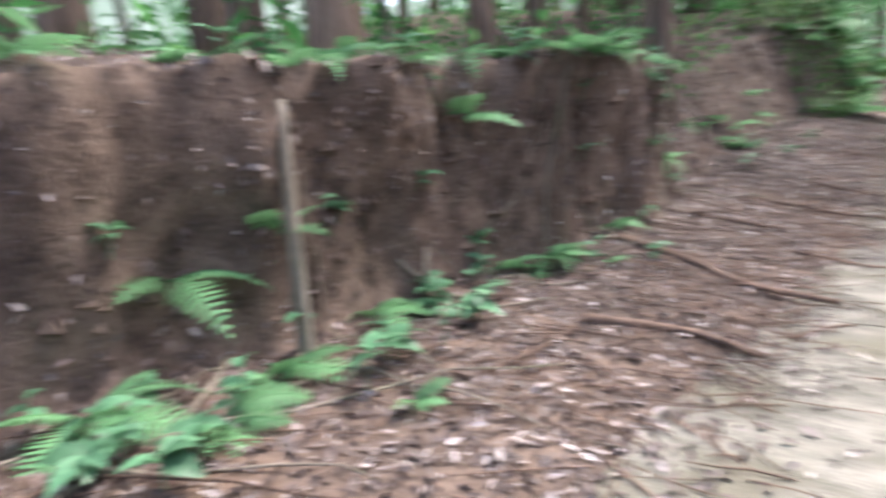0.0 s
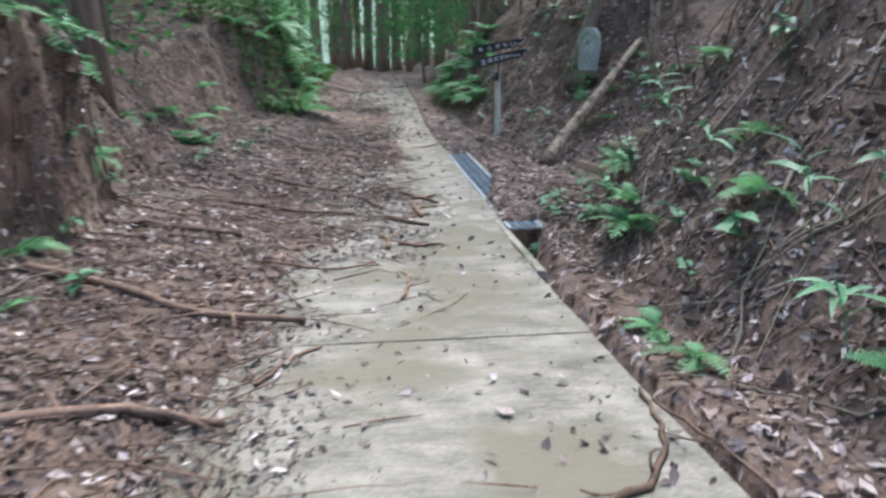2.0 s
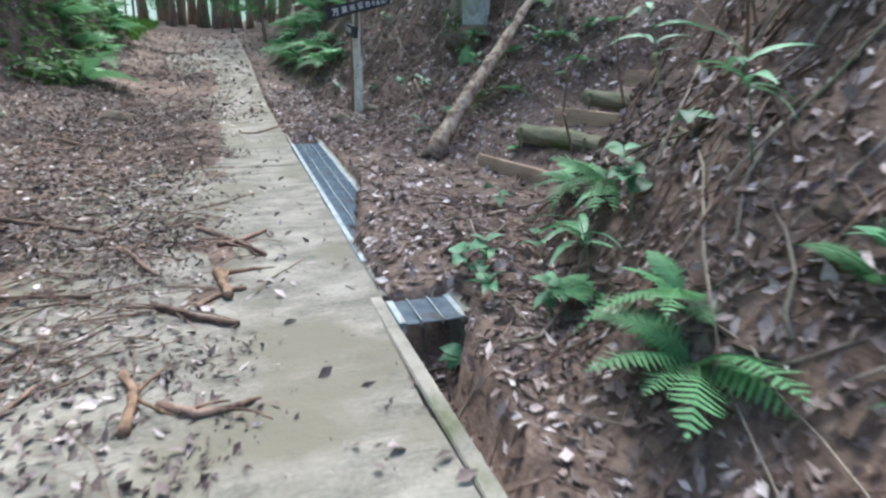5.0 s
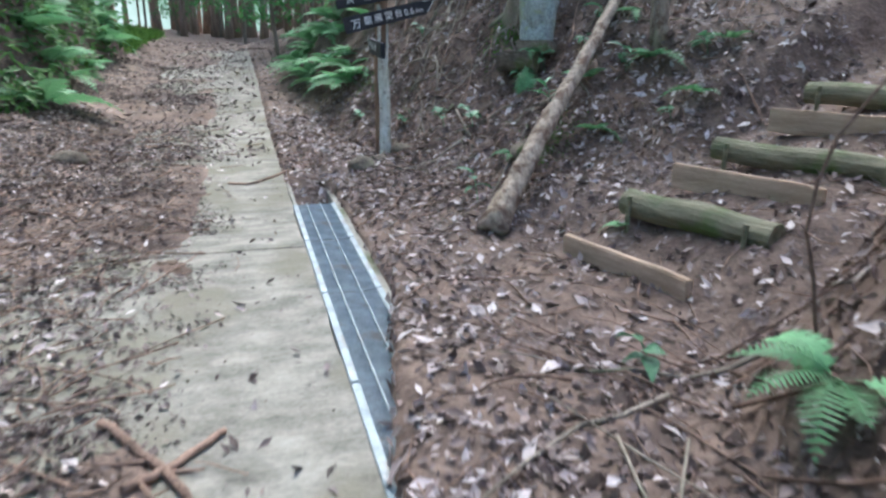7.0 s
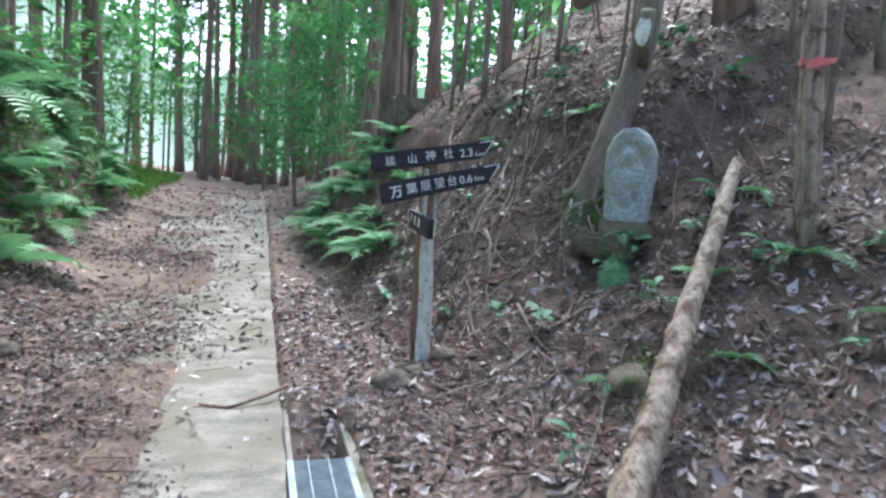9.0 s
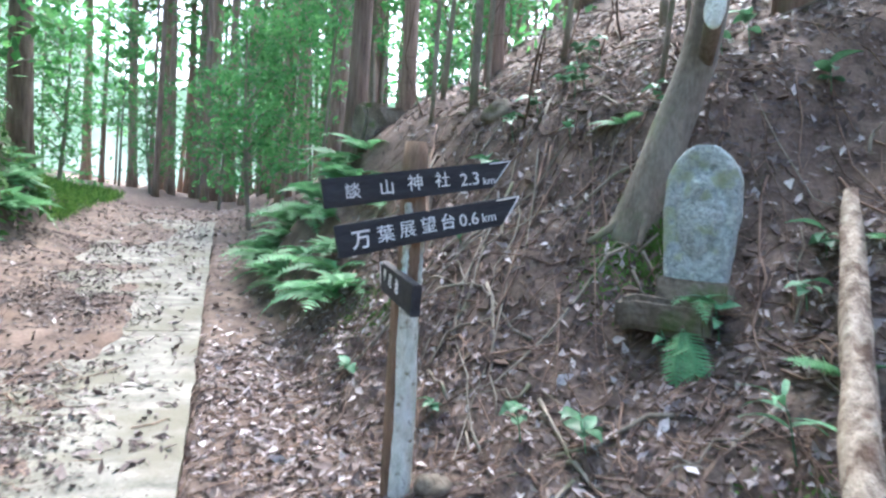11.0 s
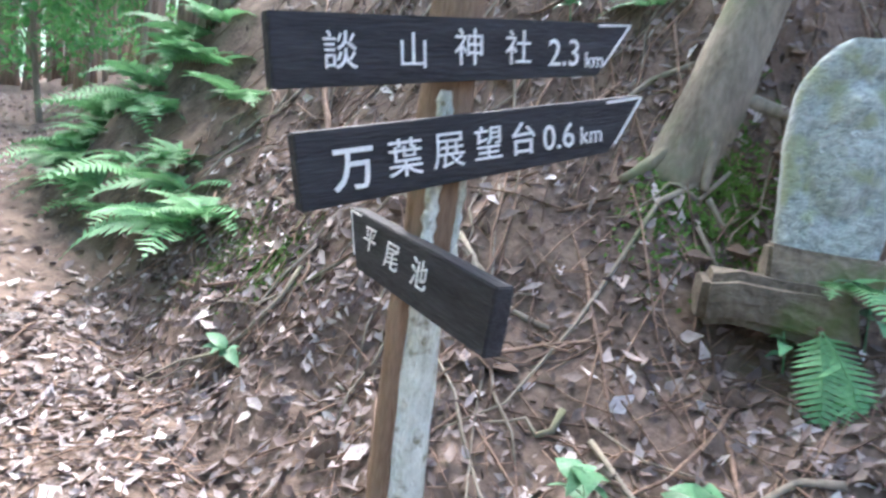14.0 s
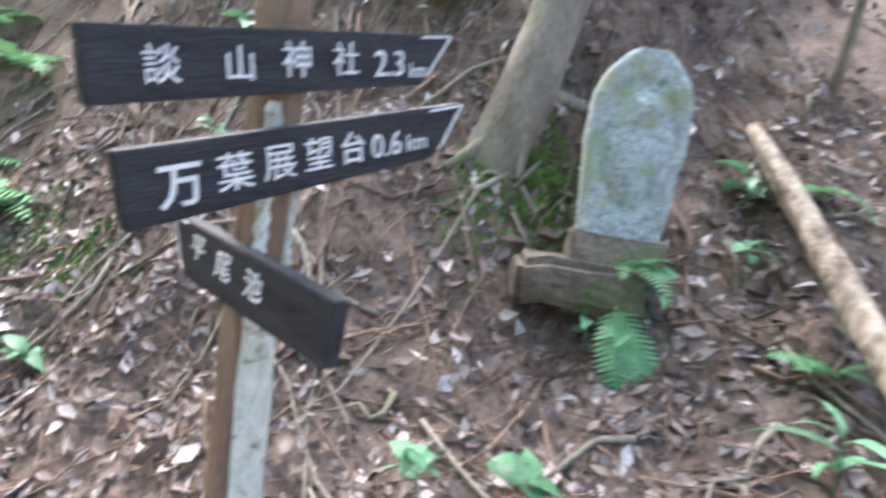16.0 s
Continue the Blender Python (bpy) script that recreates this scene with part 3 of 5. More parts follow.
# ---- carved stone ----
def carved_stone():
    ob = tagged(new("carved_stone"), "grey weathered round-topped carved stone on a stone base", "stone monument")
    ob.matrix_world = pose(3.82, 13.17, 0.98, -3, 0, -53)
    nx, nz, half, height, thick = 36, 60, 0.192, 0.82, 0.16
    verts, faces = [], []
    def outline(t):
        w = 0.78 + 0.22 * min(1, t / 0.55)
        if t > 0.68:
            w *= math.sqrt(max(0.0, 1 - ((t - 0.68) / 0.335) ** 2))
        return half * w
    for s in (-1, 1):
        for j in range(nz + 1):
            t = j / nz
            for i in range(nx + 1):
                u = -1 + 2 * i / nx
                x = u * outline(t)
                edge = 1 - abs(u) ** 6
                d = thick / 2 * (0.72 + 0.28 * edge)
                if s < 0:
                    # a worn seated figure in low relief inside a niche
                    d += 0.036 * math.exp(-((x / 0.05) ** 2 + ((t * height - 0.6) / 0.06) ** 2)) + 0.03 * math.exp(-((x / 0.085) ** 2 + ((t * height - 0.38) / 0.16) ** 2))
                    d -= 0.022 * math.exp(-(((math.hypot(x / 0.13, (t * height - 0.45) / 0.24)) - 1) / 0.18) ** 2)
                d += 0.006 * noise.noise(Vector((x * 14, t * 11, s))) + 0.004 * noise.noise(Vector((x * 55, t * 45, s)))
                verts.append((x + 0.006 * noise.noise(Vector((t * 8, u, 2))), s * d, t * height))
    row, side = nx + 1, (nx + 1) * (nz + 1)
    for j in range(nz):
        for i in range(nx):
            a = j * row + i
            faces.append((a, a + 1, a + row + 1, a + row))
            faces.append((side + a, side + a + row, side + a + row + 1, side + a + 1))
        for i in (0, nx):
            a, b = j * row + i, (j + 1) * row + i
            faces.append((a, b, b + side, a + side) if i == 0 else (a, a + side, b + side, b))
    for i in range(nx):
        faces.append((nz * row + i, nz * row + i + 1, side + nz * row + i + 1, side + nz * row + i))
        faces.append((i + 1, i, side + i, side + i + 1))
    part("slab", mesh_from("stone_slab", verts, faces, GRANITE, True), ob)
    me = block(0.37, 0.215, 0.13, 0.014, ROCK, "plinth", 0.012, 6, 3)
    tagged(part("plinth", me, ob, pose(0, 0, -0.03)), "mossy brown foot of the stone")
    me = block(0.5, 0.26, 0.19, 0.03, ROCK, "base", 0.03, 4, 3)
    tagged(part("base", me, ob, pose(-0.13, -0.05, -0.21)), "rough brown stone base")


carved_stone()

# an upright squared stone further along the bank
far_stone = tagged(new("standing_stone", block(0.62, 0.35, 0.75, 0.05, ROCK, "standing_stone", 0.06, 9, 3)), "squat mossy squared stone standing on the bank", "stone")
far_stone.matrix_world = pose(3.25, 18.9, land_at(3.25, 18.9) - 0.42, 0, 4, 12)


# ---- rocks ----
def rock(x, y, size, seed, sink=0.35, mat=ROCK, label="rounded mossy rock half sunk in soil"):
    ob = tagged(new("rock", boulder("rock", size, mat, seed)), label, "rock", group="rocks by the track")
    ob.matrix_world = pose(x, y, land_at(x, y) + size[2] * (1 - 2 * sink), 0, 0, seed * 47)
    return ob


for i, (x, y, s) in enumerate([(1.93, 12.8, 0.13), (2.12, 12.95, 0.08), (2.4, 13.2, 0.1), (-0.8, 13.9, 0.15), (3.9, 16.2, 0.22), (3.3, 12.0, 0.18)]):
    rock(x, y, (s * 1.1, s * 0.9, s * 0.6), i + 1, 0.35 if i < 4 else 0.8)


def moss(x, y, s, seed):
    """A low cushion of tiny green tufts following the ground."""
    r = np.random.default_rng(seed)
    n = 900
    mx, my = x + r.normal(0, s * 0.45, n), y + r.normal(0, s * 0.45, n)
    nrm = land_normals(mx, my)
    cc = np.stack([mx, my, land(mx, my)], -1) + nrm / np.linalg.norm(nrm, axis=1)[:, None] * r.uniform(0.003, 0.016, (n, 1))
    me = leaf_cloud("moss", cc, nrm + r.normal(0, 0.7, (n, 3)), r.uniform(0.015, 0.04, n), r.uniform(0.008, 0.02, n), MOSS, r=r, simple=True)
    return tagged(new("moss", me), "bright green moss on the soil of the bank", "moss", kind="stuff")


for k, (x, y, s) in enumerate(((3.4, 11.95, 0.28), (3.72, 13.75, 0.22), (2.5, 15.75, 0.28), (2.6, 15.3, 0.2), (3.9, 13.6, 0.16))):
    moss(x, y, s, 60 + k)


# ---- log steps ----
def log_step(x, y, z, length, radius, turn, seed):
    v, f = tube([(0, t * length, 0.01 * math.sin(9 * t + seed)) for t in np.linspace(-0.5, 0.5, 9)], [radius * (1 - 0.08 * abs(t)) for t in np.linspace(-1, 1, 9)], 16, 0.08, seed)
    ob = tagged(new("step_log", mesh_from("step_log", v, f, STEP_WOOD)), "mossy green round log laid as a step", "step", group="log steps up the bank")
    ob.matrix_world = pose(x, y, z, 0, 0, turn)
    for dy in (-0.38, 0.4):
        v, f = tube([(-radius * 1.15, dy * length, -radius - 0.25), (-radius * 1.15, dy * length, radius * 0.7)], [0.016, 0.016], 6)
        part("stake", mesh_from("stake", v, f, STEP_WOOD), ob)


def board_step(x, y, z, length, turn):
    ob = tagged(new("step_board", block(0.05, length, 0.17, 0.008, STEP_BOARD, "step_board", 0.008, 3, 4)), "pale brown sawn plank set on edge as a step", "step", group="plank steps up the bank")
    ob.matrix_world = pose(x, y, z, 0, 0, turn)


board_step(2.93, 9.82, land_at(2.93, 9.82) - 0.05, 1.0, 14)
log_step(3.4, 9.82, land_at(3.42, 9.76) + 0.05, 1.02, 0.095, 18, 2)
board_step(3.82, 9.95, land_at(3.82, 9.95) - 0.05, 1.0, 20)
log_step(4.25, 9.9, land_at(4.25, 9.9) + 0.05, 1.25, 0.085, 22, 3)
board_step(4.7, 10.1, land_at(4.7, 10.1) - 0.04, 1.0, 22)
log_step(5.1, 10.1, land_at(5.1, 10.1) + 0.06, 1.15, 0.085, 22, 5)


# ---- fallen wood ----
def branch(points, r0, r1, mat, label, seed, name="fallen_branch", count=14, sides=8, twigs=2, lift=0.0):
    q = curved(points, count)
    q[:, :2] += np.random.default_rng(seed).normal(0, 0.006, (count, 2))
    radii = np.linspace(r0, r1, count)
    shapes = [tube(q, radii, sides, 0.25, seed)]
    r = np.random.default_rng(seed)
    for k in range(twigs):
        i = int(r.integers(2, count - 2))
        a = q[i]
        ang = r.uniform(0, 6.3)
        end = a + np.array([math.cos(ang), math.sin(ang), 0.12]) * r.uniform(0.12, 0.35)
        shapes.append(tube(curved([a, (a + end) / 2 + r.normal(0, 0.02, 3), end], 5), np.linspace(radii[i] * 0.6, 0.003, 5), 5, 0.2, seed))
    v, f = merge(shapes)
    return tagged(new(name, mesh_from(name, v, f, mat, True)), label, "branch", group="branches on the ground")


def laid(points, up):
    return [(x, y, max(land_at(x, y), float(road_height(y)) if -1.25 < x < 1.2 else -9) + up) for x, y in points]


big = curved([(2.5, 10.82, -0.2), (2.95, 11.3, 0.22), (3.9, 12.25, 0.93), (4.69, 13.02, 1.61)], 22)
v, f = tube(big, np.interp(np.linspace(0, 1, 22), [0, 0.05, 0.15, 0.5, 0.9, 1], [0.105, 0.09, 0.078, 0.066, 0.05, 0.036]), 14, 0.4, 12)
leaning = tagged(new("leaning_log", mesh_from("leaning_log", v, f, DEAD_WOOD, True)), "long barkless dead log leaning on the bank", "log")
for i, (pts, r0, r1) in enumerate([
    ([(-2.03, 5.37), (-1.5, 5.2), (-1.0, 4.95), (-0.41, 4.97)], 0.03, 0.02),
    ([(-1.5, 3.55), (-1.0, 3.85), (-0.6, 3.75)], 0.03, 0.018),
    ([(-2.04, 6.58), (-1.5, 6.75), (-1.06, 6.77)], 0.025, 0.018),
    ([(-1.27, 9.43), (-0.7, 9.3), (-0.25, 8.97)], 0.02, 0.012),
    ([(-0.55, 4.15), (-0.42, 4.5), (-0.3, 4.6)], 0.012, 0.008),
    ([(0.2, 6.7), (0.35, 6.6), (0.55, 6.65)], 0.02, 0.01),
    ([(0.15, 5.3), (0.2, 5.5), (0.24, 5.8)], 0.014, 0.01),
    ([(0.1, 7.7), (0.3, 7.5), (0.5, 7.35)], 0.02, 0.015),
    ([(0.3, 7.6), (0.42, 7.75), (0.55, 7.8)], 0.016, 0.012),
    ([(0.1, 6.55), (0.12, 6.8), (0.05, 7.0)], 0.022, 0.016),
    ([(-0.3, 6.5), (-0.35, 6.75), (-0.25, 7.0)], 0.014, 0.01),
    ([(-0.3, 8.8), (-0.1, 8.6), (0.1, 8.1)], 0.018, 0.012),
    ([(-1.4, 8.1), (-0.7, 8.0), (-0.2, 7.9)], 0.018, 0.01),
    ([(0.6, 3.1), (0.85, 3.15), (1.05, 3.5), (1.1, 3.9)], 0.014, 0.009),
    ([(1.2, 2.5), (1.25, 3.2), (1.12, 3.8)], 0.01, 0.006),
    ([(-1.6, 2.6), (-1.5, 3.1), (-1.55, 3.7)], 0.018, 0.012),
    ([(-0.75, 2.9), (-0.85, 3.4), (-0.9, 3.8)], 0.01, 0.006),
    ([(-1.2, 12.3), (-0.9, 12.0), (-0.5, 11.9)], 0.02, 0.012),
    ([(1.35, 10.5), (1.5, 10.55), (1.9, 10.7)], 0.01, 0.006),
    ([(1.25, 12.9), (0.9, 12.7), (0.7, 12.8)], 0.014, 0.008),
    ([(1.9, 11.5), (2.1, 11.9), (2.3, 12.4)], 0.012, 0.006),
    ([(-0.9, 6.1), (-0.3, 6.0), (0.0, 6.15)], 0.012, 0.006),
    ([(2.5, 14.0), (2.9, 13.9), (3.3, 13.6)], 0.012, 0.006),
    ([(3.7, 13.9), (3.5, 14.0), (3.2, 14.2)], 0.012, 0.008),
    ([(3.1, 15.9), (3.3, 16.6), (3.6, 17.4)], 0.025, 0.012),
    ([(0.3, 8.95), (0.53, 8.6), (0.68, 8.3)], 0.02, 0.014),
    ([(0.42, 8.5), (0.54, 8.6), (0.72, 8.78)], 0.018, 0.012),
    ([(0.42, 8.05), (0.44, 7.85), (0.47, 7.68)], 0.032, 0.022),
]):
    branch(laid(pts, r0 * 0.8), r0, r1, STICK if i not in (9, 6, 27) else BROWN_WOOD, "dry brown fallen branch lying on the track" if i < 13 else "thin dry fallen stick", 100 + i)
v, f = tube(curved([(-0.19, 0, 0.03), (0.0, 0.008, 0.034), (0.19, -0.004, 0.03)], 8), np.linspace(0.042, 0.034, 8), 9, 0.3, 15)
billet = tagged(new("split_log", mesh_from("split_log", v, f, FRESH_WOOD)), "pale freshly split piece of log on the concrete", "log")
billet.matrix_world = pose(0.98, 2.66, float(road_height(2.66)) + 0.004, 0, 0, 14)


# ---- trees ----
def trunk_mesh(height, radius, seed, bend=0.15, mat=BARK, sides=12):
    r = np.random.default_rng(seed)
    n = 14
    zs = np.linspace(-0.5, height, n) ** 1.0
    off = np.cumsum(r.normal(0, bend / n, (n, 2)), 0)
    pts = [(off[i, 0], off[i, 1], zs[i]) for i in range(n)]
    radii = [radius * (1 - 0.8 * max(0, z) / height) * (1 + 0.45 * math.exp(-max(0, z + 0.2) / 0.35)) for z in zs]
    return tube(pts, radii, sides, 0.1, seed), pts, radii


def cedar(seed, height, radius, crown_from, leaves=270):
    r = np.random.default_rng(seed)
    (v, f), pts, radii = trunk_mesh(height, radius, seed)
    ob = tagged(new("cedar_tree", mesh_from("cedar_trunk", v, f, BARK, True)), "tall straight cedar with bare reddish-brown trunk and high crown", "tree", group="cedar trees of the wood")
    limbs, tips = [], []
    for k in range(26):
        z = crown_from + (height - crown_from) * (k + 0.5) / 26
        a = k * 2.4 + r.uniform(-0.3, 0.3)
        reach = (0.5 + 2.1 * (height - z) / (height - crown_from)) * r.uniform(0.7, 1.1)
        end = (math.cos(a) * reach, math.sin(a) * reach, z - 0.15 * reach + 0.3)
        limbs.append(tube([(0, 0, z), (end[0] * 0.5, end[1] * 0.5, z + 0.05), end], [0.04, 0.025, 0.008], 5))
        tips.append((z, end))
    # dead stubs lower on the stem
    for k in range(8):
        z = r.uniform(2.2, crown_from)
        a = r.uniform(0, 6.3)
        limbs.append(tube([(0, 0, z), (math.cos(a) * 0.6, math.sin(a) * 0.6, z + r.uniform(-0.15, 0.1))], [0.014, 0.004], 4))
    v, f = merge(limbs)
    tagged(part("limbs", mesh_from("limbs", v, f, BARK), ob), kind="stuff")
    c = []
    for _ in range(leaves):
        z, e = tips[int(r.integers(len(tips)))]
        s = r.uniform(0.25, 1.1)
        c.append((e[0] * s + r.normal(0, 0.2), e[1] * s + r.normal(0, 0.2), z + (e[2] - z) * s + r.normal(0, 0.16)))
    c = np.array(c)
    nrm = r.normal(size=c.shape) + np.array([0, 0, 1.2])
    tagged(part("foliage", leaf_cloud("foliage", c, nrm, r.uniform(0.4, 0.8, len(c)), r.uniform(0.12, 0.3, len(c)), CROWN, r=r, simple=True), ob), kind="stuff")
    return ob


def scatter_trees(kinds, spots, seed):
    r = np.random.default_rng(seed)
    used = set()
    for x, y in spots:
        k = int(r.integers(len(kinds)))
        s = r.uniform(0.85, 1.15) * (0.6 if 2.5 < x < 5 and 17 < y < 24 else 1)
        m = pose(x, y, land_at(x, y) - 0.05, r.normal(0, 1.2), r.normal(0, 1.2), r.uniform(0, 360)) @ Matrix.Diagonal((s, s, 1, 1))
        if k in used:
            o = copy_thing(kinds[k], m)
            o.scale = (s, s, 1)
        else:
            used.add(k)
            kinds[k].matrix_world = m


cedars = [cedar(21, 19, 0.2, 8.5), cedar(22, 22, 0.26, 10), cedar(23, 17, 0.15, 8.5, 190), cedar(24, 20, 0.13, 11, 180)]
spots = [(-5.3, 2.8), (-4.8, 3.7), (-4.3, 4.6), (-3.15, 9.8), (-6.5, 1.0), (-7.5, 4.0), (-6.0, 6.6), (-4.4, 7.2), (-8.5, 7.0), (-5.0, 9.6), (-3.9, 11.5), (-7.0, 11), (5.6, 14.4), (3.2, 20.4), (4.25, 21.3), (4.45, 17.9), (4.7, 23), (6.6, 19.5), (7.6, 16.5), (6.4, 11.8)]
r = np.random.default_rng(31)
# cedar rows added above the right bank, mostly out of view, to shade the track
for x in (4.6, 6.2, 8.0, 9.5):
    spots += [(x + 0.9 * math.sin(x * 7 + y), y) for y in (-7, -3.5, -0.5, 2.6, 5.6, 8.0)]
while len(spots) < 215:
    x, y = r.uniform(-20, 20), r.uniform(-5, 58)
    lane = np.interp(y, [-16, 20, 27, 34, 45, 66], [0, 0, -0.3, -2.0, -6, -14])
    if abs(x - lane) < (3.3 if y < 28 else 2.0) or (y < 24 and x > 1.5 and x < 9 and y > 2) or (12 < y < 34 and 5 < x < 16):
        continue
    if y < 20 and -4.5 < x < 0 and y > 8:
        continue
    if min((x - a) ** 2 + (y - b) ** 2 for a, b in spots) > (0.9 if y > 26 else 2.2) ** 2:
        spots.append((x, y))
scatter_trees(cedars, spots, 5)


def leafy_tree(seed, height, spread, leaves, low, leaf=1.0):
    """A slim broad-leaved tree with light green layered foliage."""
    r = np.random.default_rng(seed)
    shapes = [tube(curved([(0, 0, -0.3), (0.15, 0.1, height * 0.4), (r.normal(0, 0.4), r.normal(0, 0.4), height)], 10), np.linspace(0.07, 0.012, 10), 8, 0.1, seed)]
    ob = tagged(new("leafy_tree"), "slim young broad-leaved tree with light green foliage", "tree", group="young trees in the wood")
    c = []
    for k in range(30):
        z = low + (height - low) * (k + 0.5) / 30
        a, reach = k * 2.4 + r.uniform(-0.4, 0.4), spread * r.uniform(0.4, 1.0) * (1.1 - 0.6 * (z - low) / (height - low))
        end = np.array([math.cos(a) * reach, math.sin(a) * reach, z + r.uniform(-0.3, 0.5)])
        mid = np.array([end[0] * 0.5, end[1] * 0.5, z + 0.15])
        shapes.append(tube([(0.1, 0.05, z - 0.3), mid, end], [0.018, 0.012, 0.004], 5))
        for _ in range(leaves // 30):
            s = r.uniform(0.3, 1.08)
            c.append(np.array([end[0] * s, end[1] * s, z + (end[2] - z) * s]) + r.normal(0, 1, 3) * np.array([0.22, 0.22, 0.09]) * leaf ** 0.7)
    v, f = merge(shapes)
    part("trunk", mesh_from("leafy_trunk", v, f, SMOOTH_BARK, True), ob)
    c = np.array(c)
    tagged(part("foliage", leaf_cloud("leaves", c, r.normal(0, 0.6, c.shape) + np.array([0, 0, 1.0]), leaf * r.uniform(0.09, 0.17, len(c)), leaf * r.uniform(0.04, 0.08, len(c)), BRIGHT, r=r, simple=True), ob), kind="stuff")
    return ob


leafy = [leafy_tree(41, 6.5, 1.9, 1900, 2.0, 1.5), leafy_tree(42, 8.5, 2.3, 2100, 3.0, 1.6), leafy_tree(43, 4.5, 1.5, 1400, 0.8, 1.4)]
scatter_trees(leafy, [(3.0, 22.5), (-3.2, 25), (2.6, 26), (1.9, 24.5), (-4.6, 21), (4.5, 25), (-2.8, 30), (3.4, 30), (1.2, 33), (-6.5, 27), (-5, 34), (2.2, 37), (-1.5, 40), (-8, 22), 
                      (-6.5, 14.5), (-8, 17.5), (-9.5, 10), (-8.0, 2.5), (-10, 6), (-7, 8.5), (-9, 32), (5, 36), (9, 33), (-12, 27), (-3.5, 46), (3, 46), (12, 27)], 6)
high = [leafy_tree(44, 11, 3.4, 1500, 1.5, 2.4), leafy_tree(45, 13, 3.8, 1500, 3.0, 2.6)]
r = np.random.default_rng(47)
scatter_trees(high, [(-24 + 48 * k / 15 + r.normal(0, 1), 34 + r.uniform(0, 22)) for k in range(16)] + [(-16 + r.normal(0, 2), 3 * k) for k in range(10)] + [(-4.2, 13.2), (-4.6, 17.5), (-4.0, 21.5), (-3.4, 26), (-5.8, 15.4), (-3.9, 19.3), (-5.2, 23.5), (-3.6, 10.9), (4.9, 26.5)], 8)

# the crooked tree behind the carved stone, with its sawn stub
crook = tagged(new("crooked_tree"), "crooked grey-brown tree with exposed roots above the carved stone", "tree")
q = curved([(3.86, 13.9, 1.15), (3.93, 13.84, 1.45), (3.97, 13.81, 1.7), (4.05, 13.8, 1.96), (4.13, 13.76, 2.24), (4.2, 13.74, 2.53), (4.23, 13.74, 2.85), (4.3, 13.5, 4.0), (4.2, 13.6, 6.5), (4.6, 13.2, 10)], 70)
shapes = [tube(q, np.interp(np.linspace(0, 1, 70), [0, 0.04, 0.09, 0.16, 1], [0.2, 0.15, 0.125, 0.11, 0.03]), 14, 0.09, 3)]
for pts, r0 in (([(3.93, 13.82, 1.55), (3.82, 13.85, 1.36), (3.7, 13.9, 1.2), (3.6, 13.95, 1.05)], 0.055), ([(3.95, 13.78, 1.6), (3.86, 13.72, 1.38), (3.8, 13.68, 1.22)], 0.045), ([(4.0, 13.75, 1.62), (4.12, 13.6, 1.5), (4.3, 13.45, 1.48)], 0.04)):
    pts = [(x, y, max(z, land_at(x, y) + 0.01)) if k else (x, y, z) for k, (x, y, z) in enumerate(pts)]
    shapes.append(tube(curved(pts, 10), np.linspace(r0, r0 * 0.4, 10), 8, 0.2, 4))
v, f = merge(shapes)
part("trunk", mesh_from("crook_trunk", v, f, SMOOTH_BARK, True), crook)
v, f = tube([(4.18, 13.7, 2.36), (4.07, 13.5, 2.6), (4.02, 13.4, 2.78)], [0.05, 0.055, 0.06], 12, 0.05, 2)
part("stub", mesh_from("stub", v, f, SMOOTH_BARK, True), crook)
cutface = boulder("cut_face", (0.06, 0.015, 0.14), PALE_WOOD, 2, 3, 0.05)
tagged(part("cut_face", cutface, crook, pose(3.985, 13.4, 2.62, -12, 0, -50)), "pale sawn wood of a removed limb")
rr = np.random.default_rng(9)
c = np.array([4.6, 13.6, 8.5]) + rr.normal(0, 1, (2600, 3)) * np.array([2.2, 2.4, 1.2])
tagged(part("foliage", leaf_cloud("crook_leaves", c, rr.normal(0, 0.6, c.shape) + np.array([0, 0, 1]), rr.uniform(0.12, 0.22, 2600), rr.uniform(0.06, 0.1, 2600), BRIGHT, r=rr), crook), kind="stuff")



def thin_tree(x, y, height, radius, seed):
    """A whippy young tree with a small high crown."""
    r = np.random.default_rng(seed)
    z = land_at(x, y)
    q = curved([(x, y, z - 0.15), (x + r.normal(0, 0.12), y + r.normal(0, 0.12), z + height * 0.35), (x + r.normal(0, 0.4), y + r.normal(0, 0.4), z + height)], 14)
    shapes = [tube(q, np.linspace(radius, 0.008, 14), 8, 0.15, seed)]
    for k in range(9):
        p = q[4 + k]
        e = p + np.array([r.normal(0, 0.5), r.normal(0, 0.5), r.uniform(0.1, 0.5)])
        shapes.append(tube([p, (p + e) / 2 + r.normal(0, 0.04, 3), e], [0.012, 0.008, 0.003], 5))
    ob = tagged(new("young_tree"), "thin grey-stemmed young tree rising from the leafy slope", "tree", group="thin young trees on the slope")
    v, f = merge(shapes)
    part("trunk", mesh_from("thin_trunk", v, f, SMOOTH_BARK, True), ob)
    n = 420
    c = q[-1] + np.array([0, 0, -0.6]) + r.normal(0, 1, (n, 3)) * np.array([0.9, 0.9, 0.6])
    tagged(part("foliage", leaf_cloud("thin_leaves", c, r.normal(0, 0.6, c.shape) + np.array([0, 0, 1]), r.uniform(0.1, 0.18, n), r.uniform(0.05, 0.08, n), BRIGHT, r=r, simple=True), ob), kind="stuff")


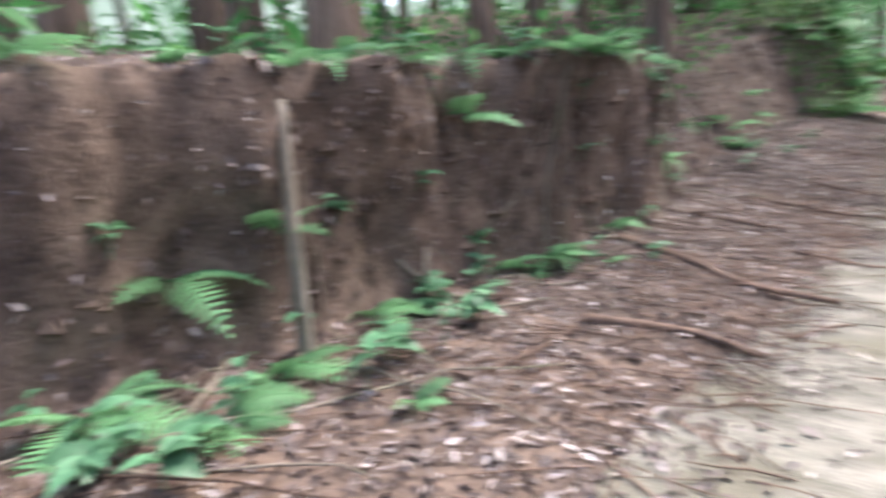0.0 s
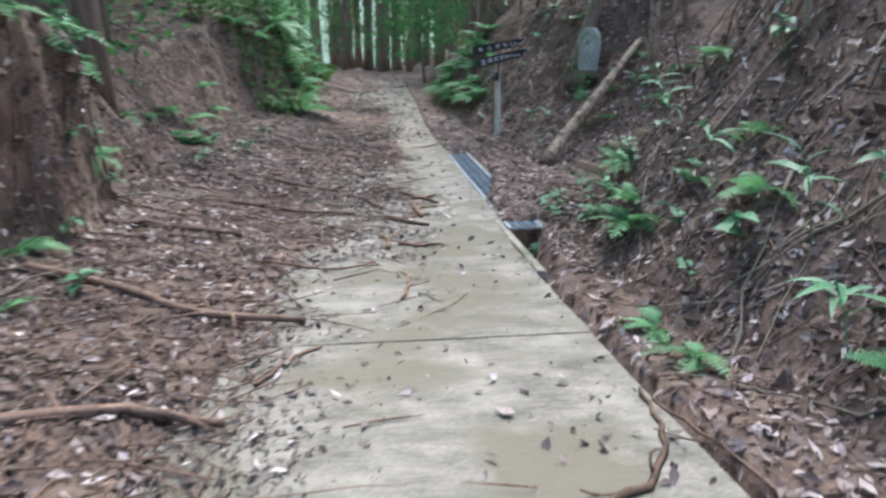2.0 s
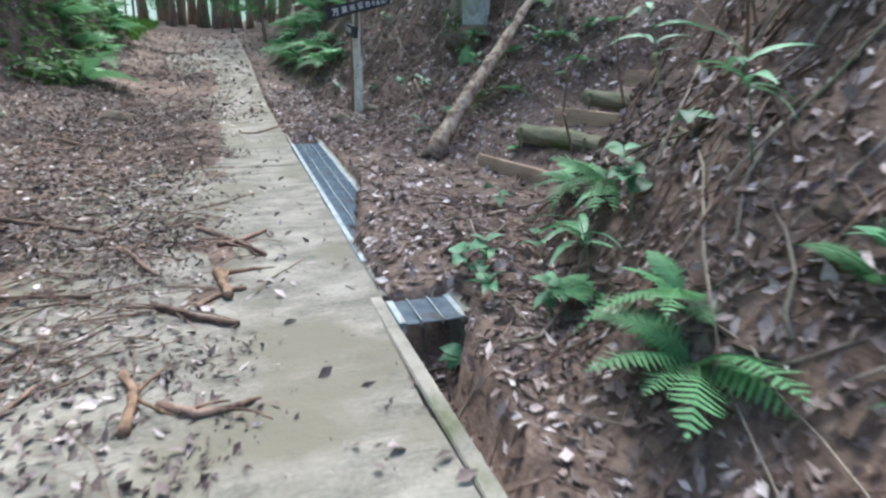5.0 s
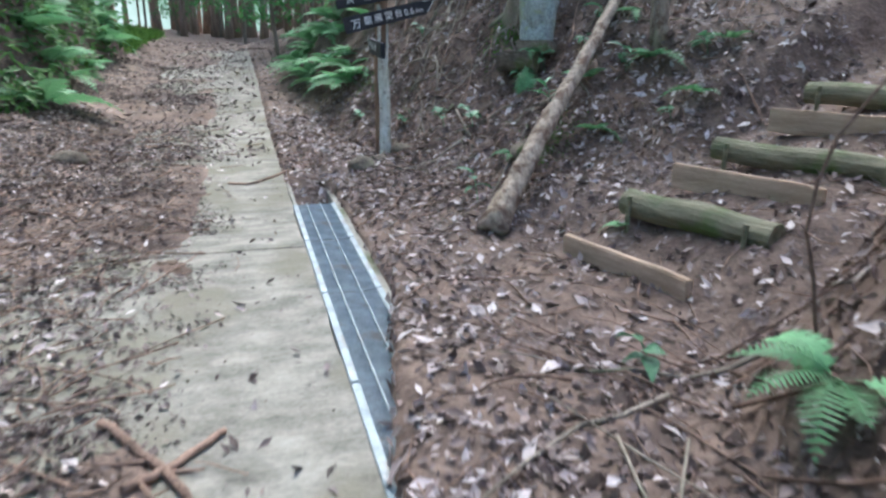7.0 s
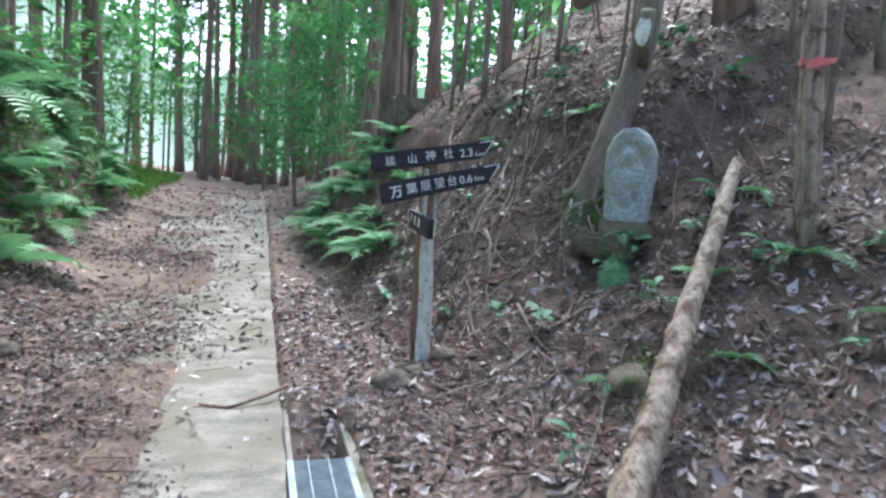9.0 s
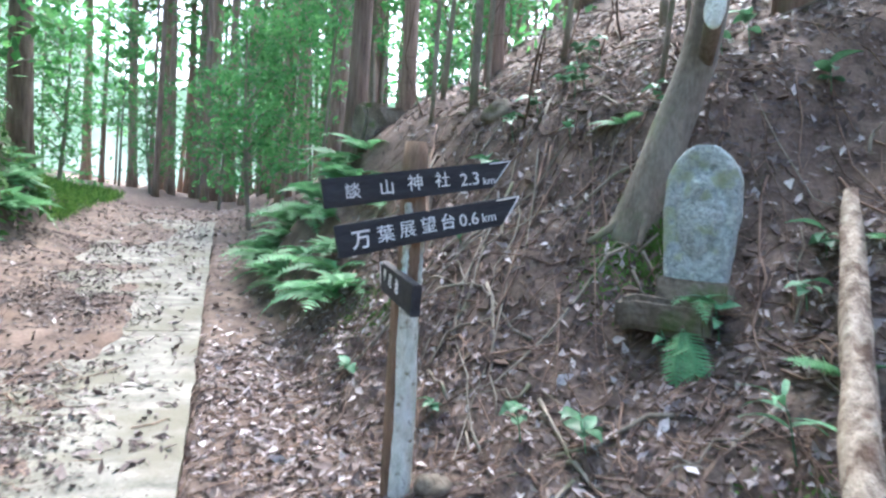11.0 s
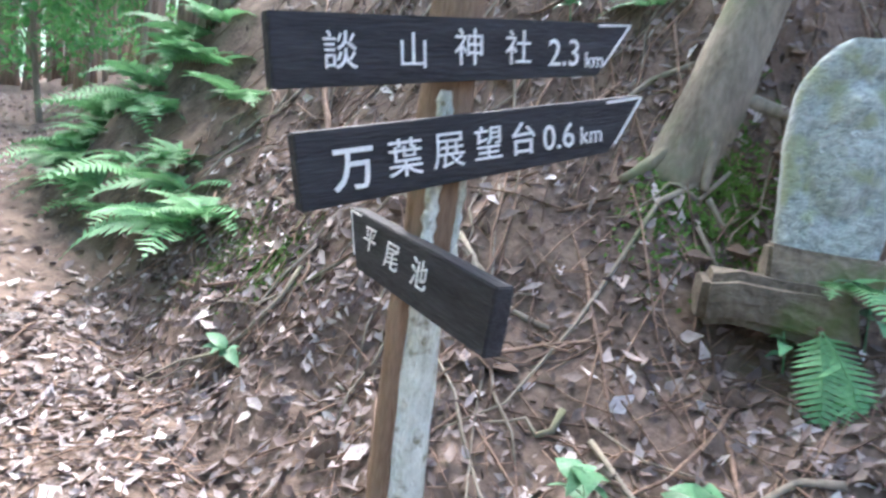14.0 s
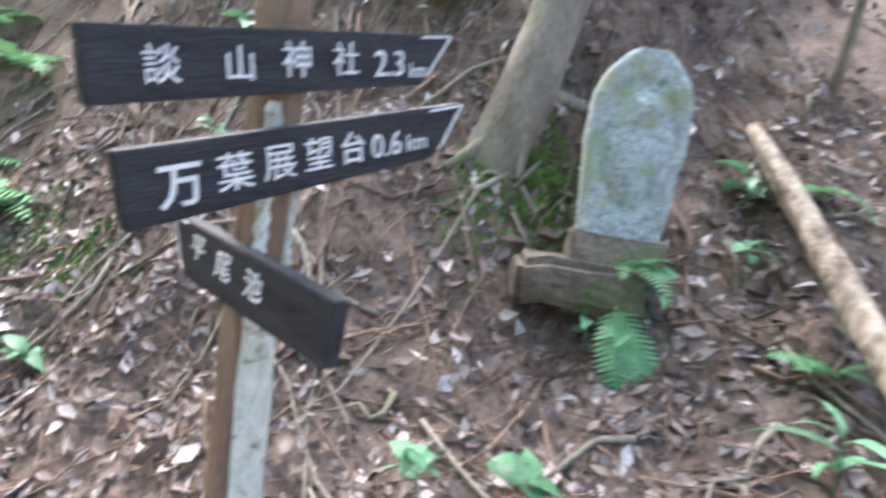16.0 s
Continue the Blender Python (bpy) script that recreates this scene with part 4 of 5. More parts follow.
for k, (x, y, h, w) in enumerate([(3.77, 16.7, 6.5, 0.05), (4.33, 14.35, 5.5, 0.022), (4.42, 14.2, 5, 0.018), (5.6, 13.6, 6, 0.03), (3.6, 17.6, 6, 0.03), (3.9, 18.2, 6.5, 0.04), (4.1, 17.2, 5.5, 0.025), (4.6, 16.4, 6.5, 0.035), (5.2, 15.6, 7, 0.04), (5.4, 12.9, 6, 0.03), (6.2, 13.2, 7, 0.05)]):
    thin_tree(x, y, h, w, 700 + k)

# slim dead tree with a red ribbon
slim = tagged(new("slim_tree"), "slim dead tree with flaking pale bark and a red ribbon", "tree")
v, f = tube(curved([(4.6, 12.15, land_at(4.6, 12.15) - 0.2), (4.58, 12.2, 1.8), (4.56, 12.24, 2.4), (4.7, 12.4, 6.0)], 16), np.linspace(0.085, 0.035, 16), 12, 0.22, 5)
part("trunk", mesh_from("slim_trunk", v, f, DEAD_WOOD, True), slim)
v, f = tube(curved([(4.53, 12.15, land_at(4.55, 12.13)), (4.5, 12.17, 1.9), (4.51, 12.19, 2.9)], 18), [0.03, 0.022] * 9, 6, 0.9, 6)
part("peeled_strip", mesh_from("slim_strip", v, f, DEAD_WOOD, True), slim)
v, f = tube([(4.56, 12.22, 2.2), (4.56, 12.22, 2.245)], [0.08, 0.08], 14)
part("ribbon", mesh_from("ribbon", v, f, RED), slim)
part("ribbon", mesh_from("ribbon_tail", [(4.47, 12.16, 2.23), (4.45, 12.15, 2.16), (4.6, 12.07, 2.2), (4.62, 12.07, 2.24)], [(0, 1, 2, 3)], RED), slim)


# ---- ferns and sprouts ----
def frond(length, width, seed, droop=0.5, pairs=16):
    r = np.random.default_rng(seed)
    spine = [Vector((0, length * t, length * (0.55 * t - (0.35 + droop) * t * t))) for t in np.linspace(0, 1, pairs + 3)]
    verts, faces = [], []
    v, f = tube(spine, np.linspace(0.004, 0.001, len(spine)), 3, caps=False)
    verts, faces = list(v), list(f)
    for i in range(2, len(spine)):
        t = i / (len(spine) - 1)
        w = width * math.sin(math.pi * min(1, 0.16 + 0.86 * t)) ** 0.8 * (1 if t < 0.9 else 0.7)
        way = (spine[i] - spine[i - 1]).normalized()
        for s in (-1, 1):
            out = (Vector((s, 0.35, -0.18 + r.normal(0, 0.08)))).normalized()
            b = spine[i]
            k = length / pairs * 0.46
            n = len(verts)
            tip = b + out * w
            for d in (0.0, 0.3, 0.65):
                verts.append(b + out * (w * d) + way * k * (1 - 0.55 * d))
                verts.append(b + out * (w * d) - way * k * (1 - 0.55 * d) + Vector((0, 0, -0.004)))
            verts.append(tip)
            faces += [(n, n + 1, n + 3, n + 2), (n + 2, n + 3, n + 5, n + 4), (n + 4, n + 5, n + 6)]
    return mesh_from("frond", verts, faces, FERN)


FRONDS = [frond(0.42, 0.12, 1, 0.35), frond(0.5, 0.13, 2, 0.6), frond(0.36, 0.1, 3, 0.2)]
fern_count = 0


def fern(x, y, fronds=5, size=1.0, lean=None, spread=360, up=0.0, pitch=(-5, 25)):
    """A fern of separate fronds; lean: the bearing its fronds fan out round, in degrees from +y."""
    global fern_count
    fern_count += 1
    r = np.random.default_rng(500 + fern_count)
    ob = tagged(new("fern", boulder("fern_crown", (0.018, 0.018, 0.025), STICK, fern_count, 1)), "green feathery fern growing from the bank", "fern", group="ferns along the banks")
    ob.matrix_world = pose(x + float(lip(x, y)), y, land_at(x, y) + 0.01 + up)
    for k in range(fronds):
        a = (0 if lean is None else lean) + spread * ((k + 0.5) / fronds - 0.5) + r.uniform(-14, 14)
        s = size * r.uniform(0.75, 1.15)
        part("frond", FRONDS[int(r.integers(3))], ob, pose(0, 0, 0.01, r.uniform(*pitch), r.uniform(-20, 20), a) @ Matrix.Diagonal((s, s, s, 1)))
    return ob


def broad_leaf(length, width, seed):
    verts, faces = [], []
    n = 7
    for i in range(n):
        t = i / (n - 1)
        w = width * math.sin(math.pi * (0.04 + 0.94 * t ** 0.75))
        for s in (-1, 0, 1):
            verts.append((s * w, length * t, 0.35 * length * t - 0.5 * length * t * t + abs(s) * w * 0.25))
    for i in range(n - 1):
        for k in range(2):
            a = i * 3 + k
            faces.append((a, a + 1, a + 4, a + 3))
    return mesh_from("leaf", verts, faces, BROAD, True)


LEAVES = [broad_leaf(0.12, 0.04, 1), broad_leaf(0.16, 0.035, 2), broad_leaf(0.1, 0.042, 3)]
BLADES = [broad_leaf(0.34, 0.026, 4), broad_leaf(0.42, 0.03, 5)]
sprout_count = 0


def sprout(x, y, leaves=6, height=0.2, size=1.0, blades=False, tilt=(0, 0)):
    global sprout_count
    sprout_count += 1
    r = np.random.default_rng(900 + sprout_count)
    v, f = tube([(0, 0, -0.03), (tilt[0] * 0.5, tilt[1] * 0.5, height * 0.6), (tilt[0], tilt[1], height)], [0.004, 0.003, 0.002], 5)
    kind = "bamboo_grass" if blades else "seedling"
    ob = tagged(new(kind, mesh_from("stem", v, f, BROAD)), "long-bladed green bamboo grass on the bank" if blades else "small green broad-leaved seedling in the litter", "plant", group="bamboo grass on the bank" if blades else "seedlings in the litter")
    ob.matrix_world = pose(x + float(lip(x, y)), y, land_at(x, y))
    pool = BLADES if blades else LEAVES
    for k in range(leaves):
        h = r.uniform(0.45, 1.0)
        s = size * r.uniform(0.7, 1.2)
        part("leaf", pool[int(r.integers(len(pool)))], ob, pose(tilt[0] * h, tilt[1] * h, height * h, r.uniform(-15, 25), r.uniform(-25, 25), k * 137.5 + r.uniform(-20, 20)) @ Matrix.Diagonal((s, s, s, 1)))
    return ob


# left bank
for x, y, n, s in [(-2.25, 4.55, 7, 1.0), (-2.4, 4.2, 5, 0.9), (-2.2, 5.6, 5, 0.7), (-2.6, 3.0, 5, 0.9), (-2.75, 2.4, 5, 1.0), (-2.45, 2.1, 6, 1.0), (-2.9, 1.9, 6, 1.1), (-2.2, 1.6, 5, 0.9), (-2.6, 1.3, 6, 1.1), (-3.1, 2.7, 5, 0.9),
                   (-2.75, 4.0, 5, 1.3), (-2.6, 5.2, 6, 1.3), (-2.6, 5.9, 6, 1.2), (-3.0, 4.4, 6, 1.2), (-3.2, 3.4, 6, 1.2), (-3.3, 2.4, 6, 1.2), (-2.7, 6.6, 6, 1.1), (-2.8, 7.3, 5, 1.0), (-3.4, 5.2, 5, 1.0), (-3.3, 1.5, 5, 1.1), (-2.3, 7.2, 4, 0.8), (-2.95, 3.5, 5, 1.0), (-2.62, 5.4, 5, 0.9), (-2.85, 4.6, 5, 1.0), (-3.1, 3.0, 4, 0.9), (-1.66, 2.18, 4, 0.5), (-1.87, 4.74, 3, 0.45)]:
    fern(x, y, n, s, -90 if x > -2.7 else None, 200 if x > -2.7 else 360)
r = np.random.default_rng(61)
for _ in range(46):
    y = r.uniform(16.2, 23)
    x = -1.5 - r.uniform(0.0, 1.5)
    fern(x, y, 6, r.uniform(1.3, 2.1))
for _ in range(15):
    fern(-2.6 - r.uniform(0, 1.3), r.uniform(8.2, 14.5), 5, r.uniform(0.7, 1.1))
# right bank, near
for x, y, n, s, a in [(1.86, 5.95, 7, 1.0, 110), (1.95, 6.15, 5, 0.85, 80), (1.5, 4.62, 5, 0.6, 90), (1.52, 4.2, 5, 0.55, 90), (2.45, 5.33, 4, 0.65, 90), (2.17, 4.87, 5, 0.75, 90), (2.15, 5.62, 4, 0.55, 90),
                      (2.37, 7.37, 6, 0.85, 80), (2.5, 7.95, 5, 0.75, 70), (1.98, 6.75, 5, 0.65, 90), (2.15, 7.1, 4, 0.6, 90), (1.9, 3.4, 5, 0.7, 90), (2.0, 2.7, 5, 0.8, 90), (2.75, 6.6, 4, 0.7, 90)]:
    fern(x, y, n, s, a, 220)
# round the carved stone and along the slope
for x, y, n, s, a in [(3.18, 12.12, 3, 0.5, 130), (3.78, 11.71, 4, 0.6, 130), (4.5, 12.05, 5, 0.75, 110), (4.0, 12.35, 4, 0.7, 110), (4.0, 14.29, 4, 0.7, 100), (4.39, 11.2, 4, 0.6, 120), (4.9, 11.6, 4, 0.7, 120), (3.17, 10.21, 3, 0.45, 100), (4.6, 12.7, 3, 0.6, 100)]:
    fern(x, y, n, s, a, 200)
# one before the stone's foot, and one hanging down the slope under it
fern(3.74, 13.05, 5, 0.6, -165, 190, 0.955 - land_at(3.74, 13.05), (0, 20))
fern(3.67, 13.05, 2, 0.95, 128, 44, 0.82 - land_at(3.67, 13.05), (-72, -50))
fern(3.7, 12.95, 3, 0.5, 110, 160, 0.0, (-35, -10))
for _ in range(46):
    y = r.uniform(16.2, 20.5)
    fern(1.75 + r.uniform(0.1, 1.3), y, 6, r.uniform(0.9, 1.6), 90, 300)
# seedlings and bamboo grass
for _ in range(46):
    y = r.uniform(1.0, 17)
    side = r.random() < 0.55
    x = (r.uniform(1.75, 3.6) + (0.8 if y > 9 else 0)) if side else r.uniform(-2.9, -1.5)
    if STEP_Y0 < y < STEP_Y1 + 0.3 and side:
        continue
    sprout(x, y, int(r.integers(4, 9)), r.uniform(0.08, 0.28), r.uniform(0.6, 1.2), tilt=(-0.06 if side else 0.05, 0))
for x, y, h in [(2.1, 4.3, 0.5), (2.05, 6.9, 0.35), (2.2, 5.4, 0.45), (2.3, 6.3, 0.4), (3.6, 12.2, 0.3), (2.75, 5.5, 0.5), (2.75, 7.5, 0.5), (1.9, 3.7, 0.35)]:
    sprout(x, y, 8, h, 0.7, True, (-0.12, 0))
for x, y, h in [(2.55, 13.75, 0.12), (1.75, 7.45, 0.2), (1.85, 6.9, 0.18), (4.0, 15.0, 0.35), (1.5, 7.1, 0.12), (2.3, 15.0, 0.12)]:
    sprout(x, y, 7, h, 0.9)


# ---- roots and vines on the banks ----
def strands(name, label, count, lo_x, hi_x, lo_y, hi_y, drop, seed, mat=STICK, thick=0.007, out=0.0):
    r = np.random.default_rng(seed)
    shapes = []
    for _ in range(count):
        x, y = r.uniform(lo_x, hi_x), r.uniform(lo_y, hi_y)
        p = []
        dx, dy = r.normal(0, 0.07) + (out * 0.06), r.normal(0, 0.12)
        for k in range(7):
            p.append((x + float(lip(x, y)), y, land_at(x, y) + r.uniform(0.0, 0.05)))
            x, y = x + dx * drop + r.normal(0, 0.025), y + dy + r.normal(0, 0.045)
        shapes.append(tube(p, np.linspace(thick * r.uniform(0.5, 1.5), thick * 0.3, 7), 5, 0.2, seed))
    v, f = merge(shapes)
    return tagged(new(name, mesh_from(name, v, f, mat, True)), label, "roots", kind="stuff")


strands("roots", "thin brown roots hanging from the cut bank", 90, -2.75, -2.15, 0.8, 7.5, 1.2, 71, out=0.6)
strands("roots", "tangled roots and vines over the steep bank", 130, 1.9, 3.3, 2.0, 8.6, 1.0, 72, out=-0.6)
strands("roots", "pale roots and dead runners over the steep bank", 70, 1.9, 3.2, 2.5, 8.4, 1.2, 76, SMOOTH_BARK, 0.009, -0.7)
strands("roots", "thin roots and twigs on the leafy slope", 260, 2.4, 5.4, 11.3, 17.5, 1.0, 73, out=-0.5)
strands("roots", "pale crooked roots over the bare slope", 90, 2.6, 5.2, 12.4, 17.5, 1.2, 74, SMOOTH_BARK, 0.011, -0.7)
r = np.random.default_rng(75)
for k in range(16):
    x, y = r.uniform(2.3, 3.1), r.uniform(3.2, 8.3)
    z = land_at(x, y)
    h = r.uniform(0.5, 1.4)
    branch([(x, y, z - 0.05), (x - 0.1 + r.normal(0, 0.1), y + r.normal(0, 0.25), z + h * 0.5), (x + 0.15 + r.normal(0, 0.15), y + r.normal(0, 0.5), z + h)], 0.009, 0.003, STICK, "thin bare vine stem rising from the bank", 300 + k, "vine", 10, 6, 1)

# ---- leaf litter ----
def litter(name, label, count, x0, x1, y0, y1, seed, keep, size=(0.035, 0.1), mat=LITTER):
    r = np.random.default_rng(seed)
    x, y = r.uniform(x0, x1, count), r.uniform(y0, y1, count)
    ok = r.random(count) < keep(x, y)
    x, y = x[ok], y[ok]
    on_slab = (x > -1.25) & (x < 1.13)
    z = land(x, y)
    z = np.where(on_slab, np.maximum(z, road_height(y)), z)
    nrm = land_normals(x, y)
    nrm[on_slab] = (0, 0, 1)
    nrm = nrm / np.linalg.norm(nrm, axis=1)[:, None]
    tilt = r.normal(0, 0.38, (len(x), 3))
    L = r.uniform(*size, len(x)) * r.uniform(0.6, 1.1, len(x))
    c = np.stack([x + lip(x, y), y, z], -1) + nrm * (0.004 + 0.015 * r.random((len(x), 1)))
    me = leaf_cloud(name, c, nrm + tilt, L, L * r.uniform(0.25, 0.55, len(x)), mat, 0.18, r)
    return tagged(new(name, me), label, "leaf litter", kind="stuff")


def litter_density(x, y):
    patch = 0.55 + 0.9 * rough_noise(x, y, 0.9, 81)
    d = np.where(x < -0.75, 0.95, 0.0)
    strip = (x > 0.55) & (x < 1.2)
    d = np.where((x >= -0.75) & (x < 1.2), np.where(y > 6.2, np.where(strip, 0.05, 0.45 * step(0.6, -0.2, x) + 0.1), 0.06 + 0.5 * step(-0.2, -0.75, x)), d)
    right = np.where(x >= 1.2, 1.0, 0.0)
    right = np.where((x > 1.7) & (y < 8.6), 0.7, right)
    right = np.where((x > 3.2) & (y > 13), 0.8, right)
    d = np.maximum(d, right) * np.clip(patch + 0.35, 0.25, 1)
    d = np.where(x < -2.35, np.where(y > 7.5, 0.9, 0.4), d)
    bare = step(2.7, 3.1, x) * step(12.9, 13.4, y) * (0.75 + 0.5 * rough_noise(x, y, 1.7, 83))
    return d * (1 - np.clip(bare, 0, 0.62)) * np.where((x > 2.3) & (y > STEP_Y0) & (y < STEP_Y1), 0.5, 1)


litter("leaf_litter", "damp brown fallen leaves thick beside the track", 80000, -4.6, 1.2, 0.6, 16.5, 91, litter_density, (0.03, 0.09), WET_LITTER)
litter("leaf_litter", "brown and grey fallen leaves thick on the slope", 56000, 1.2, 5.6, 0.6, 16.5, 90, litter_density)
litter("leaf_litter", "brown fallen leaves on the far track and slopes", 24000, -4, 7, 14, 30, 92, lambda x, y: np.where(x > 2.4, 0.25, 0.55), (0.06, 0.14), WET_LITTER)
litter("leaf_litter", "pale dry leaves scattered on top", 5200, 1.2, 5.4, 1.5, 17, 93, litter_density, (0.055, 0.135), PALE_LITTER)
litter("leaf_litter", "pale dry leaves scattered beside the track", 2600, -2.4, 1.2, 1.0, 15, 94, litter_density, (0.05, 0.11), PALE_LITTER)


def twigs(count, x0, x1, y0, y1, seed):
    r = np.random.default_rng(seed)
    shapes = []
    for _ in range(count):
        x, y = r.uniform(x0, x1), r.uniform(y0, y1)
        if -0.5 < x < 1.2 and y < 7 and r.random() < 0.9 or 0.5 < x < 1.2 and r.random() < 0.9:
            continue
        a, n = r.uniform(0, 6.3), r.uniform(0.06, 0.28)
        p = []
        for k in (-1, -0.3, 0.4, 1):
            u, w = x + math.cos(a) * n * k + r.normal(0, 0.012), y + math.sin(a) * n * k + r.normal(0, 0.012)
            p.append((u, w, max(land_at(u, w), float(road_height(w)) if -1.25 < u < 1.13 else -9) + 0.012 + 0.01 * r.random()))
        t = r.uniform(0.002, 0.006)
        shapes.append(tube(p, [t, t, t * 0.8, t * 0.4], 4, caps=False))
    v, f = merge(shapes)
    return tagged(new("twigs", mesh_from("twigs", v, f, STICK)), "small dry twigs strewn over the litter", "twigs", kind="stuff")


twigs(1500, -2.4, 4.4, 1.0, 16, 95)

# ---- grass on the far verge ----
r = np.random.default_rng(97)
n = 4000
gx, gy = r.uniform(-3.4, -1.3, n), r.uniform(23, 31, n)
gz = land(gx, gy)
me = leaf_cloud("grass", np.stack([gx, gy, gz + 0.12], -1), np.stack([r.normal(0, 1, n), r.normal(0, 1, n), r.normal(0, 0.25, n)], -1), r.uniform(0.2, 0.45, n), r.uniform(0.012, 0.03, n), GRASS, r=r)
tagged(new("grass", me), "fresh light green grass on the verge", "grass", kind="stuff")

# low green growth under the wood
n = 9000
ux = np.concatenate([r.uniform(-22, -3.2, n), r.uniform(5, 20, n // 2)])
uy = np.concatenate([r.uniform(0, 42, n), r.uniform(18, 45, n // 2)])
uz = land(ux, uy) + r.random(len(ux)) ** 2 * 0.9
me = leaf_cloud("undergrowth", np.stack([ux, uy, uz], -1), r.normal(0, 0.6, (len(ux), 3)) + np.array([0, 0, 1]), r.uniform(0.15, 0.35, len(ux)), r.uniform(0.06, 0.14, len(ux)), BRIGHT, r=r, simple=True)
tagged(new("undergrowth", me), "low leafy green undergrowth beneath the trees", "undergrowth", kind="stuff")

# far woods on rising ground
n = 20000
a = r.uniform(0, 2 * math.pi, n)
d = r.uniform(62, 85, n)
c = np.stack([np.cos(a) * d, 15 + np.sin(a) * d, 1 + 24 * r.random(n) ** 1.6], -1)
me = leaf_cloud("far_woods", c, r.normal(size=c.shape), r.uniform(0.9, 2.2, n), r.uniform(0.5, 1.1, n), BRIGHT, r=r, simple=True)
tagged(new("far_woods", me), "pale green foliage of the far wood", "woods", kind="stuff")

# an added glowing ring; its emission paints the pale haze beyond the wood
HAZE_GLOW = bpy.data.materials.new("painted_haze_glow")
HAZE_GLOW.use_nodes = True
nodes, links = HAZE_GLOW.node_tree.nodes, HAZE_GLOW.node_tree.links
glow, where, haze_noise, tones = nodes.new("ShaderNodeEmission"), nodes.new("ShaderNodeTexCoord"), nodes.new("ShaderNodeTexNoise"), nodes.new("ShaderNodeValToRGB")
haze_noise.inputs["Scale"].default_value, haze_noise.inputs["Detail"].default_value = 0.25, 6
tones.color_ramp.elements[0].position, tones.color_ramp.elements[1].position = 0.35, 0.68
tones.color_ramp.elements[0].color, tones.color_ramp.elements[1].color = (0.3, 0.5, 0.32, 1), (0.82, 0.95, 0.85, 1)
links.new(where.outputs["Object"], haze_noise.inputs["Vector"])
links.new(haze_noise.outputs["Fac"], tones.inputs["Fac"])
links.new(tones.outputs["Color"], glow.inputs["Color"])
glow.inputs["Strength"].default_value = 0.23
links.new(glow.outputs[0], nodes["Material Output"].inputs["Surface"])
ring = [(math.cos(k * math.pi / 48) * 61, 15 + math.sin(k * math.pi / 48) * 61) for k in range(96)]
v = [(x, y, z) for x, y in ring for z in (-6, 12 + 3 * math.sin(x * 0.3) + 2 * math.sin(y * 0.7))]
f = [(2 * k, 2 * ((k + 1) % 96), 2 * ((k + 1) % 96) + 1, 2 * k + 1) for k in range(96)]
tagged(new("backdrop", mesh_from("backdrop", v, f, HAZE_GLOW)), "glowing backdrop ring painted as pale green haze beyond the trees", "backdrop", kind="structure")

# a slim dead stem standing against the cut bank
stem = curved([(-2.5, 2.35, -0.2), (-2.52, 2.38, 0.4), (-2.56, 2.42, 0.75), (-2.62, 2.5, 1.3)], 12)
v, f = tube(stem, np.linspace(0.05, 0.025, 12), 10, 0.2, 77)
tagged(new("dead_stem", mesh_from("dead_stem", v, f, SMOOTH_BARK, True)), "slim dead stem standing against the cut bank", "stump")


# ---- clods and leaves on the cut faces ----
def clods(name, label, count, lo_x, hi_x, lo_y, hi_y, seed):
    r = np.random.default_rng(seed)
    corner = np.array([(1, 0, 0), (-1, 0, 0), (0, 1, 0), (0, -1, 0), (0, 0, 1), (0, 0, -1)], float)
    sides = [(0, 2, 4), (2, 1, 4), (1, 3, 4), (3, 0, 4), (2, 0, 5), (1, 2, 5), (3, 1, 5), (0, 3, 5)]
    shapes = []
    for _ in range(count):
        x, y = r.uniform(lo_x, hi_x), r.uniform(lo_y, hi_y)
        s = 0.012 + 0.05 * r.random() ** 3
        v = corner * s * r.uniform(0.5, 1.4, (6, 3)) + r.normal(0, 0.2 * s, (6, 3)) + np.array([x + float(lip(x, y)), y, land_at(x, y)])
        shapes.append((v, sides))
    v, f = merge(shapes)
    return tagged(new(name, mesh_from(name, v, f, SOIL)), label, "soil clods", kind="stuff")


clods("clods", "crumbling lumps of brown soil on the cut bank", 1500, -2.95, -2.1, 0.8, 9, 111)
clods("clods", "crumbling lumps of brown soil on the bank", 1300, 1.6, 3.0, 2.0, 8.5, 112)
clods("clods", "crumbling lumps of brown soil on the slope", 1500, 2.3, 4.8, 11.0, 17, 113)
litter("leaf_litter", "dead leaves caught on the cut bank", 7000, -2.95, -2.05, 0.8, 9, 114, lambda x, y: 0.6 * np.ones_like(x), (0.03, 0.09))
litter("leaf_litter", "dead leaves caught on the steep bank", 9000, 1.7, 3.2, 2.0, 8.6, 115, lambda x, y: 0.6 * np.ones_like(x), (0.03, 0.09))
r = np.random.default_rng(117)
for _ in range(26):
    sprout(r.uniform(-3.1, -1.9), r.uniform(1.0, 3.6), int(r.integers(5, 9)), r.uniform(0.1, 0.25), r.uniform(0.7, 1.2), tilt=(0.06, 0))
for _ in range(16):
    sprout(r.uniform(-2.7, -2.2), r.uniform(3.0, 7.5), int(r.integers(4, 8)), r.uniform(0.08, 0.2), r.uniform(0.6, 1.0), tilt=(0.08, 0))
strands("roots", "pale roots hanging over the cut bank", 60, -2.7, -2.2, 0.8, 7.5, 1.3, 118, SMOOTH_BARK, 0.011, 0.7)

